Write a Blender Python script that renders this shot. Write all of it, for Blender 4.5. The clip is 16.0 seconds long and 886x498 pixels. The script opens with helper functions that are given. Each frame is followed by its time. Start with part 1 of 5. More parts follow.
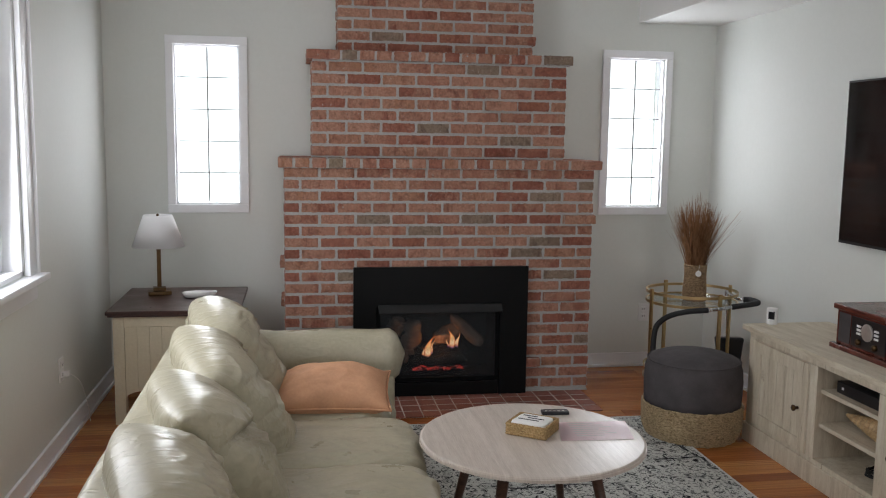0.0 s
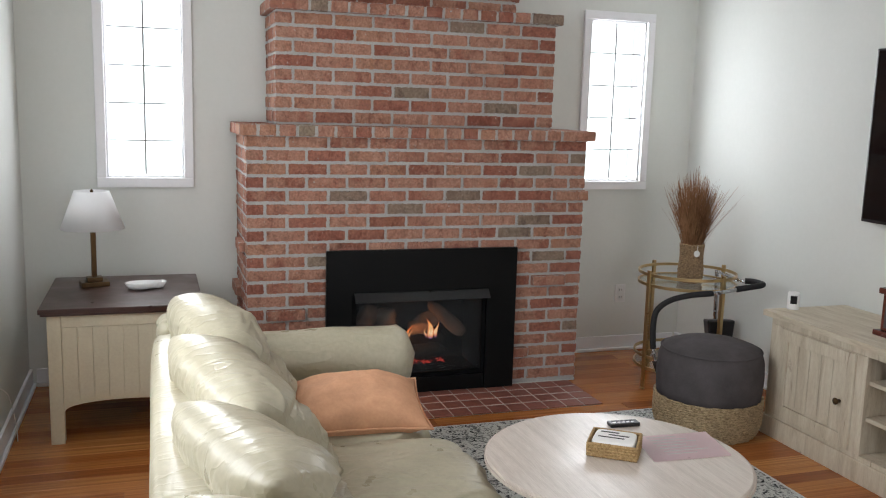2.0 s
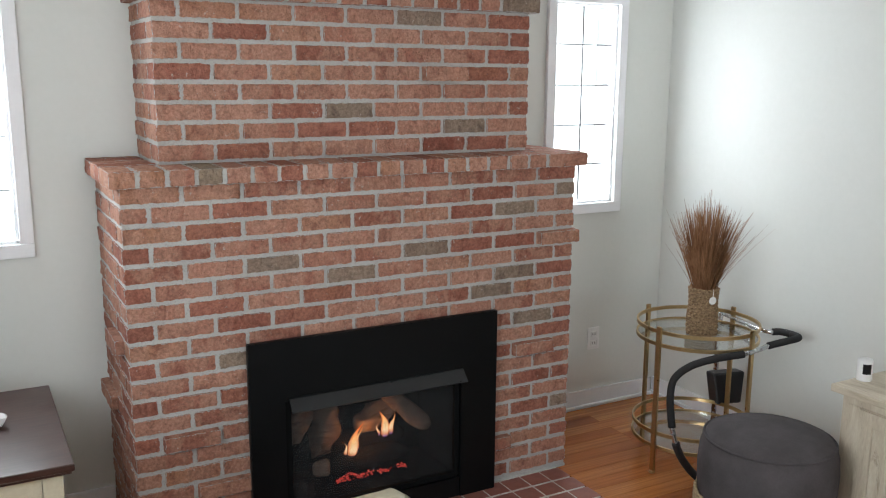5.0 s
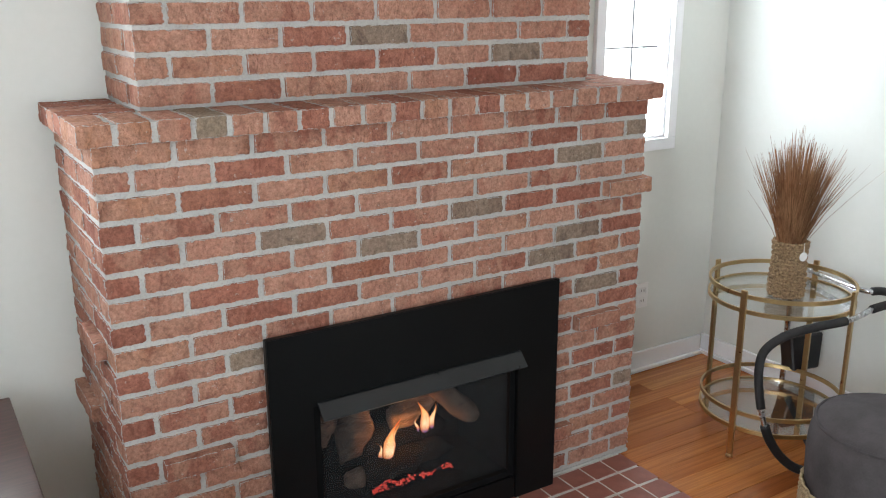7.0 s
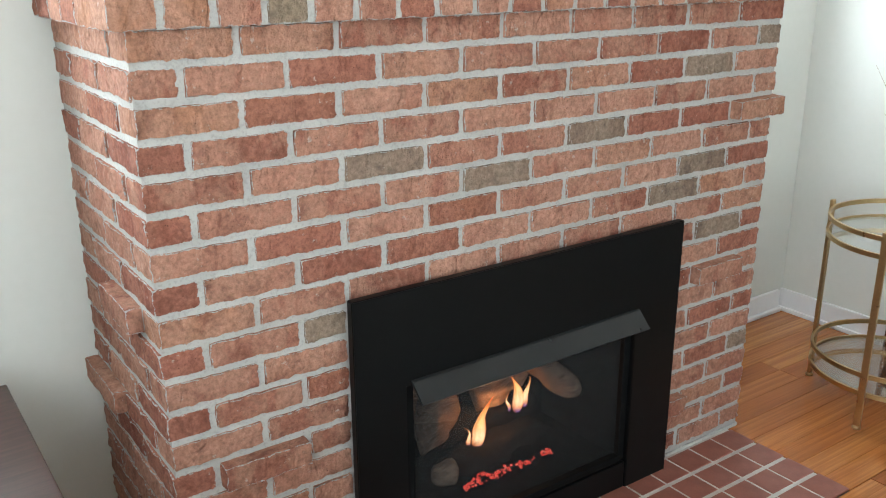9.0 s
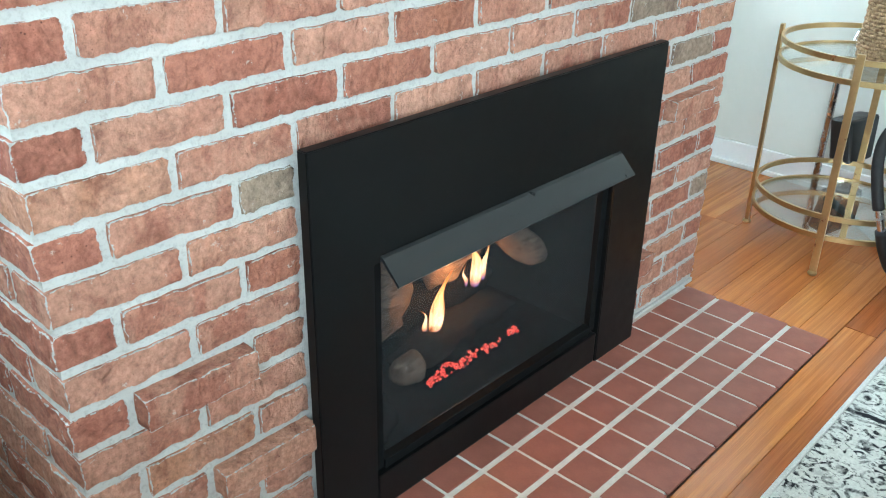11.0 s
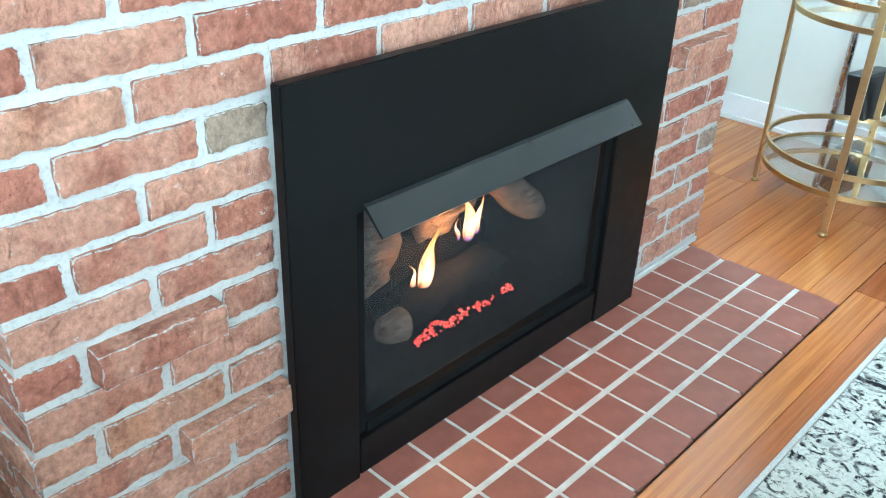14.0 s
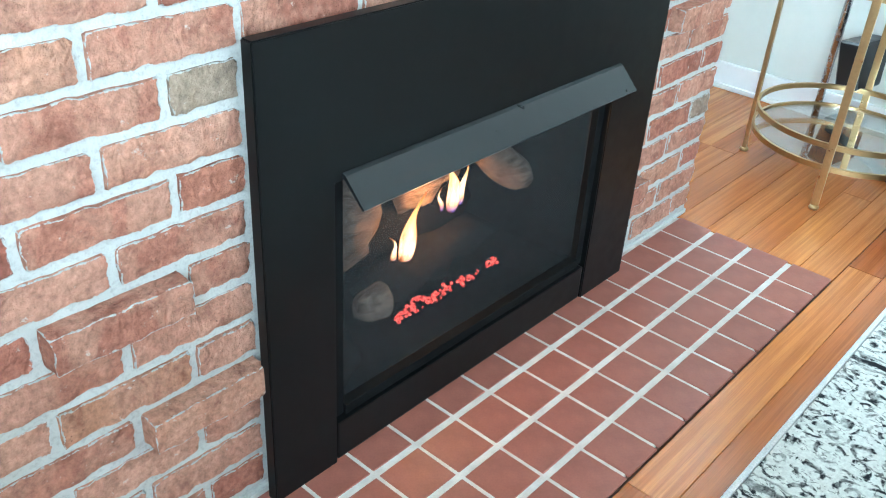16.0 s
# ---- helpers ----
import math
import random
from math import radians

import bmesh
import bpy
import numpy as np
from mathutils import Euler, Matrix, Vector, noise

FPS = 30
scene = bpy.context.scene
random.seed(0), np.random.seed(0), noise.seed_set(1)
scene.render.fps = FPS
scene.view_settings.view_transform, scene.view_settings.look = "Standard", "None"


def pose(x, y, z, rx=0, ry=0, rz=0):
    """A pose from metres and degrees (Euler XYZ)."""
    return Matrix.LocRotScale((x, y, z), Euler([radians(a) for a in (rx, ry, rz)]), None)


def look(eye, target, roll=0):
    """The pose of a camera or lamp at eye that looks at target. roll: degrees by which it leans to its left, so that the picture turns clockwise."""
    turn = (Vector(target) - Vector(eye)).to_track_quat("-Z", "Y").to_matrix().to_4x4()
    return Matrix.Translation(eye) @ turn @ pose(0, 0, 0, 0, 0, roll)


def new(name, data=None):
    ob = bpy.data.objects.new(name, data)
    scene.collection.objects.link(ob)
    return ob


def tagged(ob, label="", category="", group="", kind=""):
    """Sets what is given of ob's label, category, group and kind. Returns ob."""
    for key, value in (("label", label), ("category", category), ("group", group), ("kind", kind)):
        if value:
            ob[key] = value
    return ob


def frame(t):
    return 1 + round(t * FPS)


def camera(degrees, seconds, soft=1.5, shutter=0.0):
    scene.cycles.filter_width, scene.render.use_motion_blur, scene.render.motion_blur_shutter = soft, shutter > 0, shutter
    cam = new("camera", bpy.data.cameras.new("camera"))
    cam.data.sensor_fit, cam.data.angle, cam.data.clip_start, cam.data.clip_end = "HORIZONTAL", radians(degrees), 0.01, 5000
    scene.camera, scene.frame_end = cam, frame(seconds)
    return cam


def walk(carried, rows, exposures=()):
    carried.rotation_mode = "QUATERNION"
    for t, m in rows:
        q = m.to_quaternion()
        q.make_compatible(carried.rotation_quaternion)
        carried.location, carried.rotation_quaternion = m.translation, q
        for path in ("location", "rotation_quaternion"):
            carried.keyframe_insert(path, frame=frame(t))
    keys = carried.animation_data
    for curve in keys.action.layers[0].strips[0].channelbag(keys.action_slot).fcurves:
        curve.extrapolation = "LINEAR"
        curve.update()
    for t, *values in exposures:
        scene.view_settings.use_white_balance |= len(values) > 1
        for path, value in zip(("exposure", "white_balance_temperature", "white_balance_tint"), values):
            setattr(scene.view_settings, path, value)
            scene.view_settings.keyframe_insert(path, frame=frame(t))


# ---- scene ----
cam = camera(53.2, 16.0, 1.1)
METRES, EYE, TILT, LEAN, TURN = 4.7, 1.482, 0.0, 0.0, -9.3
ROWS = [
    (0.0, 0.0, 0.0, 0.0, 0.1, -7.01, -0.78),
    (0.5, -0.0347, 0.0252, -0.0003, -1.21, -7.47, -1.09),
    (1.0, -0.0685, 0.0545, -0.0005, -2.74, -8.09, -1.52),
    (1.5, -0.1086, 0.0872, -0.0011, -6.3, -8.41, -1.77),
    (2.0, -0.1265, 0.1278, -0.0044, -8.55, -8.88, -1.58),
    (2.5, -0.1394, 0.1806, -0.0052, -9.12, -9.23, -1.47),
    (3.0, -0.1658, 0.2333, 0.0052, -10.99, -9.05, -1.31),
    (3.5, -0.1716, 0.2824, 0.0219, -14.06, -8.87, -0.95),
    (6.0, -0.1908, 0.501, 0.0429, -21.32, -14.2, -0.22),
    (6.5, -0.2014, 0.5404, 0.0409, -22.16, -15.79, -0.08),
    (7.0, -0.1937, 0.5728, 0.0386, -22.59, -16.13, 0.26),
    (7.5, -0.1923, 0.6074, 0.0347, -23.12, -17.18, 0.1),
    (8.0, -0.2129, 0.6388, 0.0253, -24.01, -17.43, -0.01),
    (8.5, -0.2249, 0.6682, 0.0113, -24.75, -17.91, -0.01),
    (9.0, -0.226, 0.7094, -0.0102, -25.77, -18.3, 0.27),
    (9.5, -0.2326, 0.7491, -0.0289, -28.61, -20.31, -0.44),
    (10.0, -0.2362, 0.7838, -0.0414, -34.65, -22.74, -0.58),
    (12.5, -0.2168, 0.8359, -0.071, -38.2, -28.39, -1.6),
    (13.0, -0.2162, 0.8362, -0.0716, -37.74, -28.71, -2.0),
    (13.5, -0.2149, 0.836, -0.0721, -37.49, -28.93, -1.98),
    (14.0, -0.2148, 0.8377, -0.0724, -37.26, -29.12, -2.02),
    (14.5, -0.2187, 0.8482, -0.0736, -37.13, -29.26, -2.27),
    (15.0, -0.2231, 0.8647, -0.0746, -37.83, -30.16, -2.83),
    (15.5, -0.2143, 0.8615, -0.0776, -38.21, -30.81, -3.14),
    (16.0, -0.2058, 0.8544, -0.081, -38.48, -31.18, -3.22),
]
EXPOSURES = [(0.0, -0.74, 6420, 13), (1.0, -0.68, 6420, 13), (1.5, -0.40, 6420, 13), (2.0, -0.30, 6420, 12), (3.5, -0.20, 6350, 11), (6.0, -0.03, 6250, 9), (6.5, 0.04, 6250, 9), (7.0, 0.27, 6250, 9), (8.5, 0.43, 6250, 6), (9.0, 0.52, 6200, 4), (9.5, 0.90, 5950, 0), (10.2, 1.06, 5750, -4), (12.5, 1.60, 5080, -9), (14.5, 1.60, 5080, -10), (15.0, 1.53, 5080, -10), (15.5, 1.53, 5080, -9), (16.0, 1.66, 5080, -9)]
walk(cam, [(t, pose(0, 0, EYE, TILT, LEAN, TURN) @ pose(METRES * x, METRES * y, METRES * z, 90 + pitch, roll, yaw)) for t, x, y, z, yaw, pitch, roll in ROWS], EXPOSURES)

# ---------------------------------------------------------------- world and light
world = bpy.data.worlds.new("world")
scene.world = world
world.use_nodes = True
wn = world.node_tree
sky = wn.nodes.new("ShaderNodeTexSky")
sky.sky_type, sky.sun_disc, sky.sun_elevation, sky.sun_rotation = "NISHITA", False, radians(35), radians(200)
wn.links.new(sky.outputs[0], wn.nodes["Background"].inputs[0])
wn.nodes["Background"].inputs[1].default_value = 0.1


def window_light(name, eye, target, sx, sy, watts, colour=(0.94, 0.965, 1.0)):
    lamp = bpy.data.lights.new(name, "AREA")
    lamp.shape, lamp.size, lamp.size_y, lamp.energy, lamp.color = "RECTANGLE", sx, sy, watts, colour
    ob = new(name, lamp)
    ob.matrix_world = look(eye, target)
    return ob


BACK, RIGHT, LEFT, REAR, TOP = 5.52, 2.69, -1.13, -3.0, 2.62
window_light("daylight_side", (LEFT - 0.03, 3.06, 1.5), (LEFT + 2, 3.05, 1.4), 1.5, 1.15, 38)
window_light("daylight_back_left", (-0.538, BACK + 0.05, 1.55), (-0.538, 0, 1.2), 0.376, 0.944, 14)
window_light("daylight_back_right", (2.155, BACK + 0.05, 1.55), (2.155, 0, 1.2), 0.376, 0.944, 14)
# Unseen fill lamp added behind the camera; no window is known there.
window_light("daylight_rear", (0.8, REAR - 0.06, 1.5), (0.8, 2, 1.3), 2.3, 1.5, 72)

fire = bpy.data.lights.new("fire_light", "POINT")
fire.energy, fire.color, fire.shadow_soft_size = 0.9, (1.0, 0.38, 0.12), 0.02
new("fire_light", fire).location = (0.80, 5.075, 0.300)

# ---------------------------------------------------------------- materials


class Nodes:
    """A small builder for one node material."""

    def __init__(self, name, rough=0.6, metal=0.0, spec=0.5):
        self.m = bpy.data.materials.new(name)
        self.m.use_nodes = True
        self.t = self.m.node_tree
        self.b = self.t.nodes["Principled BSDF"]
        self.b.inputs["Roughness"].default_value = rough
        self.b.inputs["Metallic"].default_value = metal
        self.b.inputs["Specular IOR Level"].default_value = spec
        self.c = self.t.nodes.new("ShaderNodeTexCoord")
        self.vec = self.c.outputs["Object"]

    def link(self, a, b):
        self.t.links.new(a, b)

    def shift(self):
        """Moves the pattern by the object's own random number."""
        info = self.t.nodes.new("ShaderNodeObjectInfo")
        mul = self.t.nodes.new("ShaderNodeMath")
        mul.operation = "MULTIPLY"
        mul.inputs[1].default_value = 37.0
        self.link(info.outputs["Random"], mul.inputs[0])
        add = self.t.nodes.new("ShaderNodeVectorMath")
        self.link(self.vec, add.inputs[0])
        self.link(mul.outputs[0], add.inputs[1])
        self.vec = add.outputs[0]
        return info.outputs["Random"]

    def scale(self, x, y, z):
        n = self.t.nodes.new("ShaderNodeMapping")
        n.inputs["Scale"].default_value = (x, y, z)
        self.link(self.vec, n.inputs["Vector"])
        return n.outputs[0]

    def noise(self, scale, detail=4.0, rough=0.55, vec=None, distort=0.0):
        n = self.t.nodes.new("ShaderNodeTexNoise")
        n.inputs["Scale"].default_value, n.inputs["Detail"].default_value = scale, detail
        n.inputs["Roughness"].default_value, n.inputs["Distortion"].default_value = rough, distort
        self.link(vec or self.vec, n.inputs["Vector"])
        return n.outputs[0]

    def voronoi(self, scale, vec=None, feature="F1", random=1.0):
        n = self.t.nodes.new("ShaderNodeTexVoronoi")
        n.feature = feature
        n.inputs["Scale"].default_value = scale
        n.inputs["Randomness"].default_value = random
        self.link(vec or self.vec, n.inputs["Vector"])
        return n.outputs[0]

    def ramp(self, fac, *stops):
        n = self.t.nodes.new("ShaderNodeValToRGB")
        e = n.color_ramp.elements
        while len(e) < len(stops):
            e.new(0.5)
        for el, (p, col) in zip(e, stops):
            el.position = p
            el.color = (*col, 1) if isinstance(col, tuple) else (col, col, col, 1)
        self.link(fac, n.inputs[0])
        return n.outputs[0]

    def mix(self, fac, a, b, mode="MIX"):
        n = self.t.nodes.new("ShaderNodeMix")
        n.data_type, n.blend_type = "RGBA", mode
        for socket, v in ((n.inputs["Factor"], fac), (n.inputs[6], a), (n.inputs[7], b)):
            if isinstance(v, (float, int)):
                socket.default_value = v if socket.type == "VALUE" else (v, v, v, 1)
            elif isinstance(v, tuple):
                socket.default_value = (*v, 1)
            else:
                self.link(v, socket)
        return n.outputs[2]

    def bump(self, height, strength, distance, normal=None):
        n = self.t.nodes.new("ShaderNodeBump")
        n.inputs["Strength"].default_value, n.inputs["Distance"].default_value = strength, distance
        self.link(height, n.inputs["Height"])
        if normal is not None:
            self.link(normal, n.inputs["Normal"])
        self.link(n.outputs[0], self.b.inputs["Normal"])
        return n.outputs[0]

    def colour(self, c):
        if isinstance(c, tuple):
            self.b.inputs["Base Color"].default_value = (*c, 1)
        else:
            self.link(c, self.b.inputs["Base Color"])
        return self

    def rough(self, r):
        self.link(r, self.b.inputs["Roughness"])
        return self


def plain(name, col, rough=0.5, metal=0.0, vary=0.12, scale=12.0, bump=0.15, dist=0.0006, spec=0.5):
    """A surface with a soft variation of tone at two scales and a fine relief."""
    n = Nodes(name, rough, metal, spec)
    dark = tuple(c * (1 - vary) for c in col)
    lite = tuple(min(1.0, c * (1 + vary)) for c in col)
    big = n.ramp(n.noise(scale, 3), (0.3, dark), (0.7, lite))
    fine = n.noise(scale * 14, 3)
    n.colour(n.mix(0.12, big, n.ramp(fine, (0.3, 0.25), (0.7, 0.75)), "OVERLAY"))
    n.rough(n.ramp(n.noise(scale * 3, 4), (0.2, max(0.02, rough - 0.08)), (0.8, min(1.0, rough + 0.08))))
    if bump:
        n.bump(fine, bump, dist)
    return n.m


def paint(name, col):
    n = Nodes(name, 0.62)
    big = n.ramp(n.noise(0.9, 3), (0.3, tuple(c * 0.965 for c in col)), (0.75, col))
    n.colour(n.mix(0.06, big, n.ramp(n.noise(40, 3), (0.3, 0.3), (0.7, 0.7)), "OVERLAY"))
    n.bump(n.noise(220, 3), 0.12, 0.0008)
    return n.m


def brick_material(name, low, mid, high):
    """Rough fired clay: a tone of its own for each brick, a broken tan slip over it, the shade of each small pit
    painted dark, lime flecks and mortar smeared on its rims.
    """
    n = Nodes(name, 0.88, 0, 0.22)
    r = n.shift()
    tone = n.ramp(r, (0.0, low), (0.35, mid), (0.7, high), (1.0, (mid[0] * 1.02, mid[1] * 1.12, mid[2] * 1.0)))
    # the slip lies in upright, blocky patches, as the wire-cut face tore
    patch = n.noise(8, 4, 0.6, n.scale(1.5, 1.5, 0.8), 0.5)
    c = n.mix(n.ramp(patch, (0.42, 0.0), (0.52, 0.55), (0.66, 0.7)), tone, (high[0] * 1.02, high[1] * 1.10, high[2] * 1.10))
    burn = n.noise(13, 5, 0.68, n.scale(1.2, 1.2, 1.0), 0.9)
    c = n.mix(n.ramp(burn, (0.50, 0.0), (0.66, 0.6)), c, tuple(v * 0.72 for v in low))
    mottle = n.noise(90, 5, 0.7)
    c = n.mix(0.62, c, n.ramp(mottle, (0.30, 0.22), (0.70, 0.78)), "OVERLAY")
    lime = n.noise(48, 6, 0.74)
    c = n.mix(n.ramp(lime, (0.63, 0.0), (0.68, 0.7)), c, (0.50, 0.44, 0.39))
    torn = n.ramp(n.noise(15, 3, 0.5, n.scale(1.5, 1.5, 0.9), 0.2), (0.40, 0.0), (0.47, 0.6), (0.53, 0.65), (0.60, 1.0))
    crag = n.mix(0.42, n.mix(0.50, n.noise(46, 6, 0.70), n.noise(190, 4, 0.7)), torn)
    # shade of small hollows, put into the colour as dark dots without relief
    pit_shade = n.ramp(n.voronoi(120), (0.10, 1.0), (0.20, 0.0))
    some = n.mix(1.0, pit_shade, n.ramp(n.noise(22, 3), (0.55, 0.0), (0.66, 0.8)), "MULTIPLY")
    c = n.mix(some, c, tuple(v * 0.3 for v in low))
    rim = n.t.nodes.new("ShaderNodeAttribute")
    rim.attribute_name = "rim"
    ragged = n.t.nodes.new("ShaderNodeMath")
    ragged.operation = "MULTIPLY_ADD"
    n.link(n.noise(105, 6, 0.75), ragged.inputs[0])
    ragged.inputs[1].default_value = 2.6
    n.link(rim.outputs["Fac"], ragged.inputs[2])
    over = n.t.nodes.new("ShaderNodeMapRange")
    over.inputs["From Min"].default_value, over.inputs["From Max"].default_value = 2.10, 2.18
    n.link(ragged.outputs[0], over.inputs["Value"])
    n.colour(n.mix(over.outputs[0], c, (0.42, 0.425, 0.415)))
    n.bump(crag, 1.0, 0.012)
    return n.m


def mortar_material():
    n = Nodes("lime_mortar", 0.95, 0, 0.2)
    big = n.ramp(n.noise(7, 4), (0.3, (0.380, 0.378, 0.362)), (0.7, (0.480, 0.476, 0.456)))
    n.colour(n.mix(n.ramp(n.noise(160, 4), (0.3, 0.5), (0.5, 0.0)), big, (0.26, 0.25, 0.24)))
    n.bump(n.mix(0.5, n.noise(60, 5), n.noise(260, 4)), 0.7, 0.003)
    return n.m


def floor_material():
    n = Nodes("heart_pine", 0.22)
    r = n.shift()
    tone = n.ramp(r, (0.0, (0.287, 0.081, 0.020)), (0.35, (0.414, 0.136, 0.032)), (0.7, (0.506, 0.190, 0.048)), (1.0, (0.598, 0.259, 0.076)))
    bow = n.noise(1.3, 2, 0.5, n.scale(1.0, 5, 5))
    grain = n.noise(16, 5, 0.6, n.scale(0.10, 5.5, 5.5), 0.25)
    c = n.mix(n.ramp(grain, (0.40, 0.45), (0.58, 0.0)), tone, (0.17, 0.043, 0.011))
    c = n.mix(n.ramp(bow, (0.5, 0.0), (0.75, 0.35)), c, (0.50, 0.21, 0.06))
    fine = n.noise(90, 3, 0.6, n.scale(0.12, 6, 6))
    c = n.mix(0.3, c, n.ramp(fine, (0.3, 0.28), (0.7, 0.72)), "OVERLAY")
    n.colour(c)
    n.rough(n.ramp(n.noise(5, 4), (0.3, 0.15), (0.7, 0.27)))
    n.bump(n.noise(3, 3, 0.5, n.scale(0.6, 4, 4)), 0.10, 0.004)
    return n.m


def wood_material(name, dark, lite, rough=0.45, along=(1, 10, 10), grain_scale=8, bump=0.15, detail=1.0):
    n = Nodes(name, rough)
    grain = n.noise(grain_scale, 6, 0.62, n.scale(*along), 0.9)
    c = n.ramp(grain, (0.32, dark), (0.66, lite))
    fine = n.noise(grain_scale * 9, 4, 0.6, n.scale(*along))
    c = n.mix(0.3 * detail, c, n.ramp(fine, (0.3, 0.28), (0.7, 0.72)), "OVERLAY")
    n.colour(c)
    n.rough(n.ramp(n.noise(6, 3), (0.3, rough - 0.07), (0.7, rough + 0.07)))
    n.bump(grain, bump, 0.0015)
    return n.m


def weathered_material(name, along):
    """Whitewash rubbed thin over brown wood: soft streaks along the grain, bare scratches and nicks."""
    n = Nodes(name, 0.68)
    streak = n.noise(5, 5, 0.6, n.scale(*along), 0.6)
    c = n.ramp(streak, (0.30, (0.47, 0.40, 0.295)), (0.50, (0.58, 0.51, 0.395)), (0.70, (0.66, 0.60, 0.485)))
    bare = n.noise(7, 6, 0.72, n.scale(along[0] * 0.6, along[1] * 0.6, along[2] * 0.6), 0.8)
    c = n.mix(n.ramp(bare, (0.62, 0.0), (0.70, 0.75)), c, (0.20, 0.13, 0.075))
    c = n.mix(0.25, c, n.ramp(n.noise(60, 4, 0.6, n.scale(*along)), (0.3, 0.28), (0.7, 0.72)), "OVERLAY")
    n.colour(c)
    n.bump(n.mix(0.5, streak, bare), 0.45, 0.002)
    return n.m


def leather_material():
    n = Nodes("cream_leather", 0.34, 0, 0.42)
    big = n.ramp(n.noise(4, 4), (0.3, (0.375, 0.342, 0.242)), (0.7, (0.465, 0.430, 0.320)))
    n.colour(n.mix(0.15, big, n.ramp(n.noise(55, 4), (0.3, 0.3), (0.7, 0.7)), "OVERLAY"))
    n.rough(n.ramp(n.noise(9, 4), (0.3, 0.26), (0.7, 0.40)))
    line = n.noise(9, 2, 0.4, n.scale(0.7, 2.2, 1.4), 0.5)
    creases = n.ramp(line, (0.44, 0.0), (0.50, 1.0), (0.535, 0.3), (0.62, 0.0))
    first = n.bump(creases, 0.16, 0.010)
    n.bump(n.voronoi(420), 0.12, 0.0006, first)
    return n.m


def rug_material():
    """Ivory pile with rows of small dark scrolls, thinned by wear, and a darker lattice across the field."""
    n = Nodes("worn_rug", 0.95, 0, 0.1)
    warp = n.t.nodes.new("ShaderNodeTexNoise")
    warp.inputs["Scale"].default_value, warp.inputs["Detail"].default_value = 26.0, 3.0
    n.link(n.vec, warp.inputs["Vector"])
    small = n.t.nodes.new("ShaderNodeVectorMath")
    small.operation = "MULTIPLY_ADD"
    n.link(warp.outputs["Color"], small.inputs[0])
    small.inputs[1].default_value = (0.030, 0.030, 0.0)
    n.link(n.vec, small.inputs[2])
    flat = n.t.nodes.new("ShaderNodeVectorMath")
    flat.operation = "MULTIPLY"
    n.link(small.outputs[0], flat.inputs[0])
    flat.inputs[1].default_value = (1, 1, 0)
    at = flat.outputs[0]
    bloom = n.ramp(n.voronoi(17, at, random=0.45), (0.10, 0.0), (0.15, 1.0), (0.24, 1.0), (0.28, 0.0), (0.40, 0.0), (0.44, 1.0), (0.52, 1.0), (0.56, 0.0))
    gaps = n.ramp(n.noise(34, 3, 0.6, at), (0.46, 0.0), (0.52, 1.0))
    dashes = n.ramp(n.noise(70, 3, 0.6, n.scale(1.0, 0.6, 1), 1.2), (0.56, 0.0), (0.60, 1.0))
    ink = n.mix(1.0, n.mix(1.0, bloom, gaps, "MULTIPLY"), n.mix(0.8, 0.0, dashes), "LIGHTEN")
    lattice = n.ramp(n.voronoi(4.2, at, "DISTANCE_TO_EDGE", 0.2), (0.0, 1.0), (0.030, 1.0), (0.045, 0.0), (0.075, 0.0), (0.09, 0.8), (0.11, 0.0))
    ink = n.mix(n.ramp(n.noise(1.8, 3), (0.45, 0.0), (0.55, 1.0)), ink, n.mix(1.0, ink, lattice, "LIGHTEN"))
    worn = n.ramp(n.noise(30, 4, 0.7), (0.36, 0.35), (0.52, 1.0))
    ink = n.mix(1.0, ink, worn, "MULTIPLY")
    n.colour(n.mix(ink, n.ramp(n.noise(160, 3), (0.3, (0.50, 0.51, 0.48)), (0.7, (0.67, 0.68, 0.64))), (0.018, 0.020, 0.024)))
    n.bump(n.noise(400, 3), 0.8, 0.003)
    return n.m


def rope_material(name, dark, lite, scale=150, stretch=(1, 1, 1)):
    n = Nodes(name, 0.9, 0, 0.2)
    fibre = n.noise(scale, 4, 0.7, n.scale(*stretch), 0.5)
    c = n.ramp(fibre, (0.28, dark), (0.68, lite))
    n.colour(n.mix(0.25, c, n.ramp(n.noise(14, 3), (0.3, 0.3), (0.7, 0.7)), "OVERLAY"))
    n.bump(fibre, 0.9, 0.004)
    return n.m


def glass_material(name, tint=(0.97, 0.99, 0.98), gloss=0.09, blur=0.02):
    n = Nodes(name)
    t = n.t
    clear, shine = (t.nodes.new("ShaderNodeBsdf" + k) for k in ("Transparent", "Glossy"))
    mixer = t.nodes.new("ShaderNodeMixShader")
    clear.inputs[0].default_value = (*tint, 1)
    shine.inputs["Roughness"].default_value = blur
    mixer.inputs[0].default_value = gloss
    n.link(clear.outputs[0], mixer.inputs[1])
    n.link(shine.outputs[0], mixer.inputs[2])
    n.link(mixer.outputs[0], t.nodes["Material Output"].inputs[0])
    return n.m


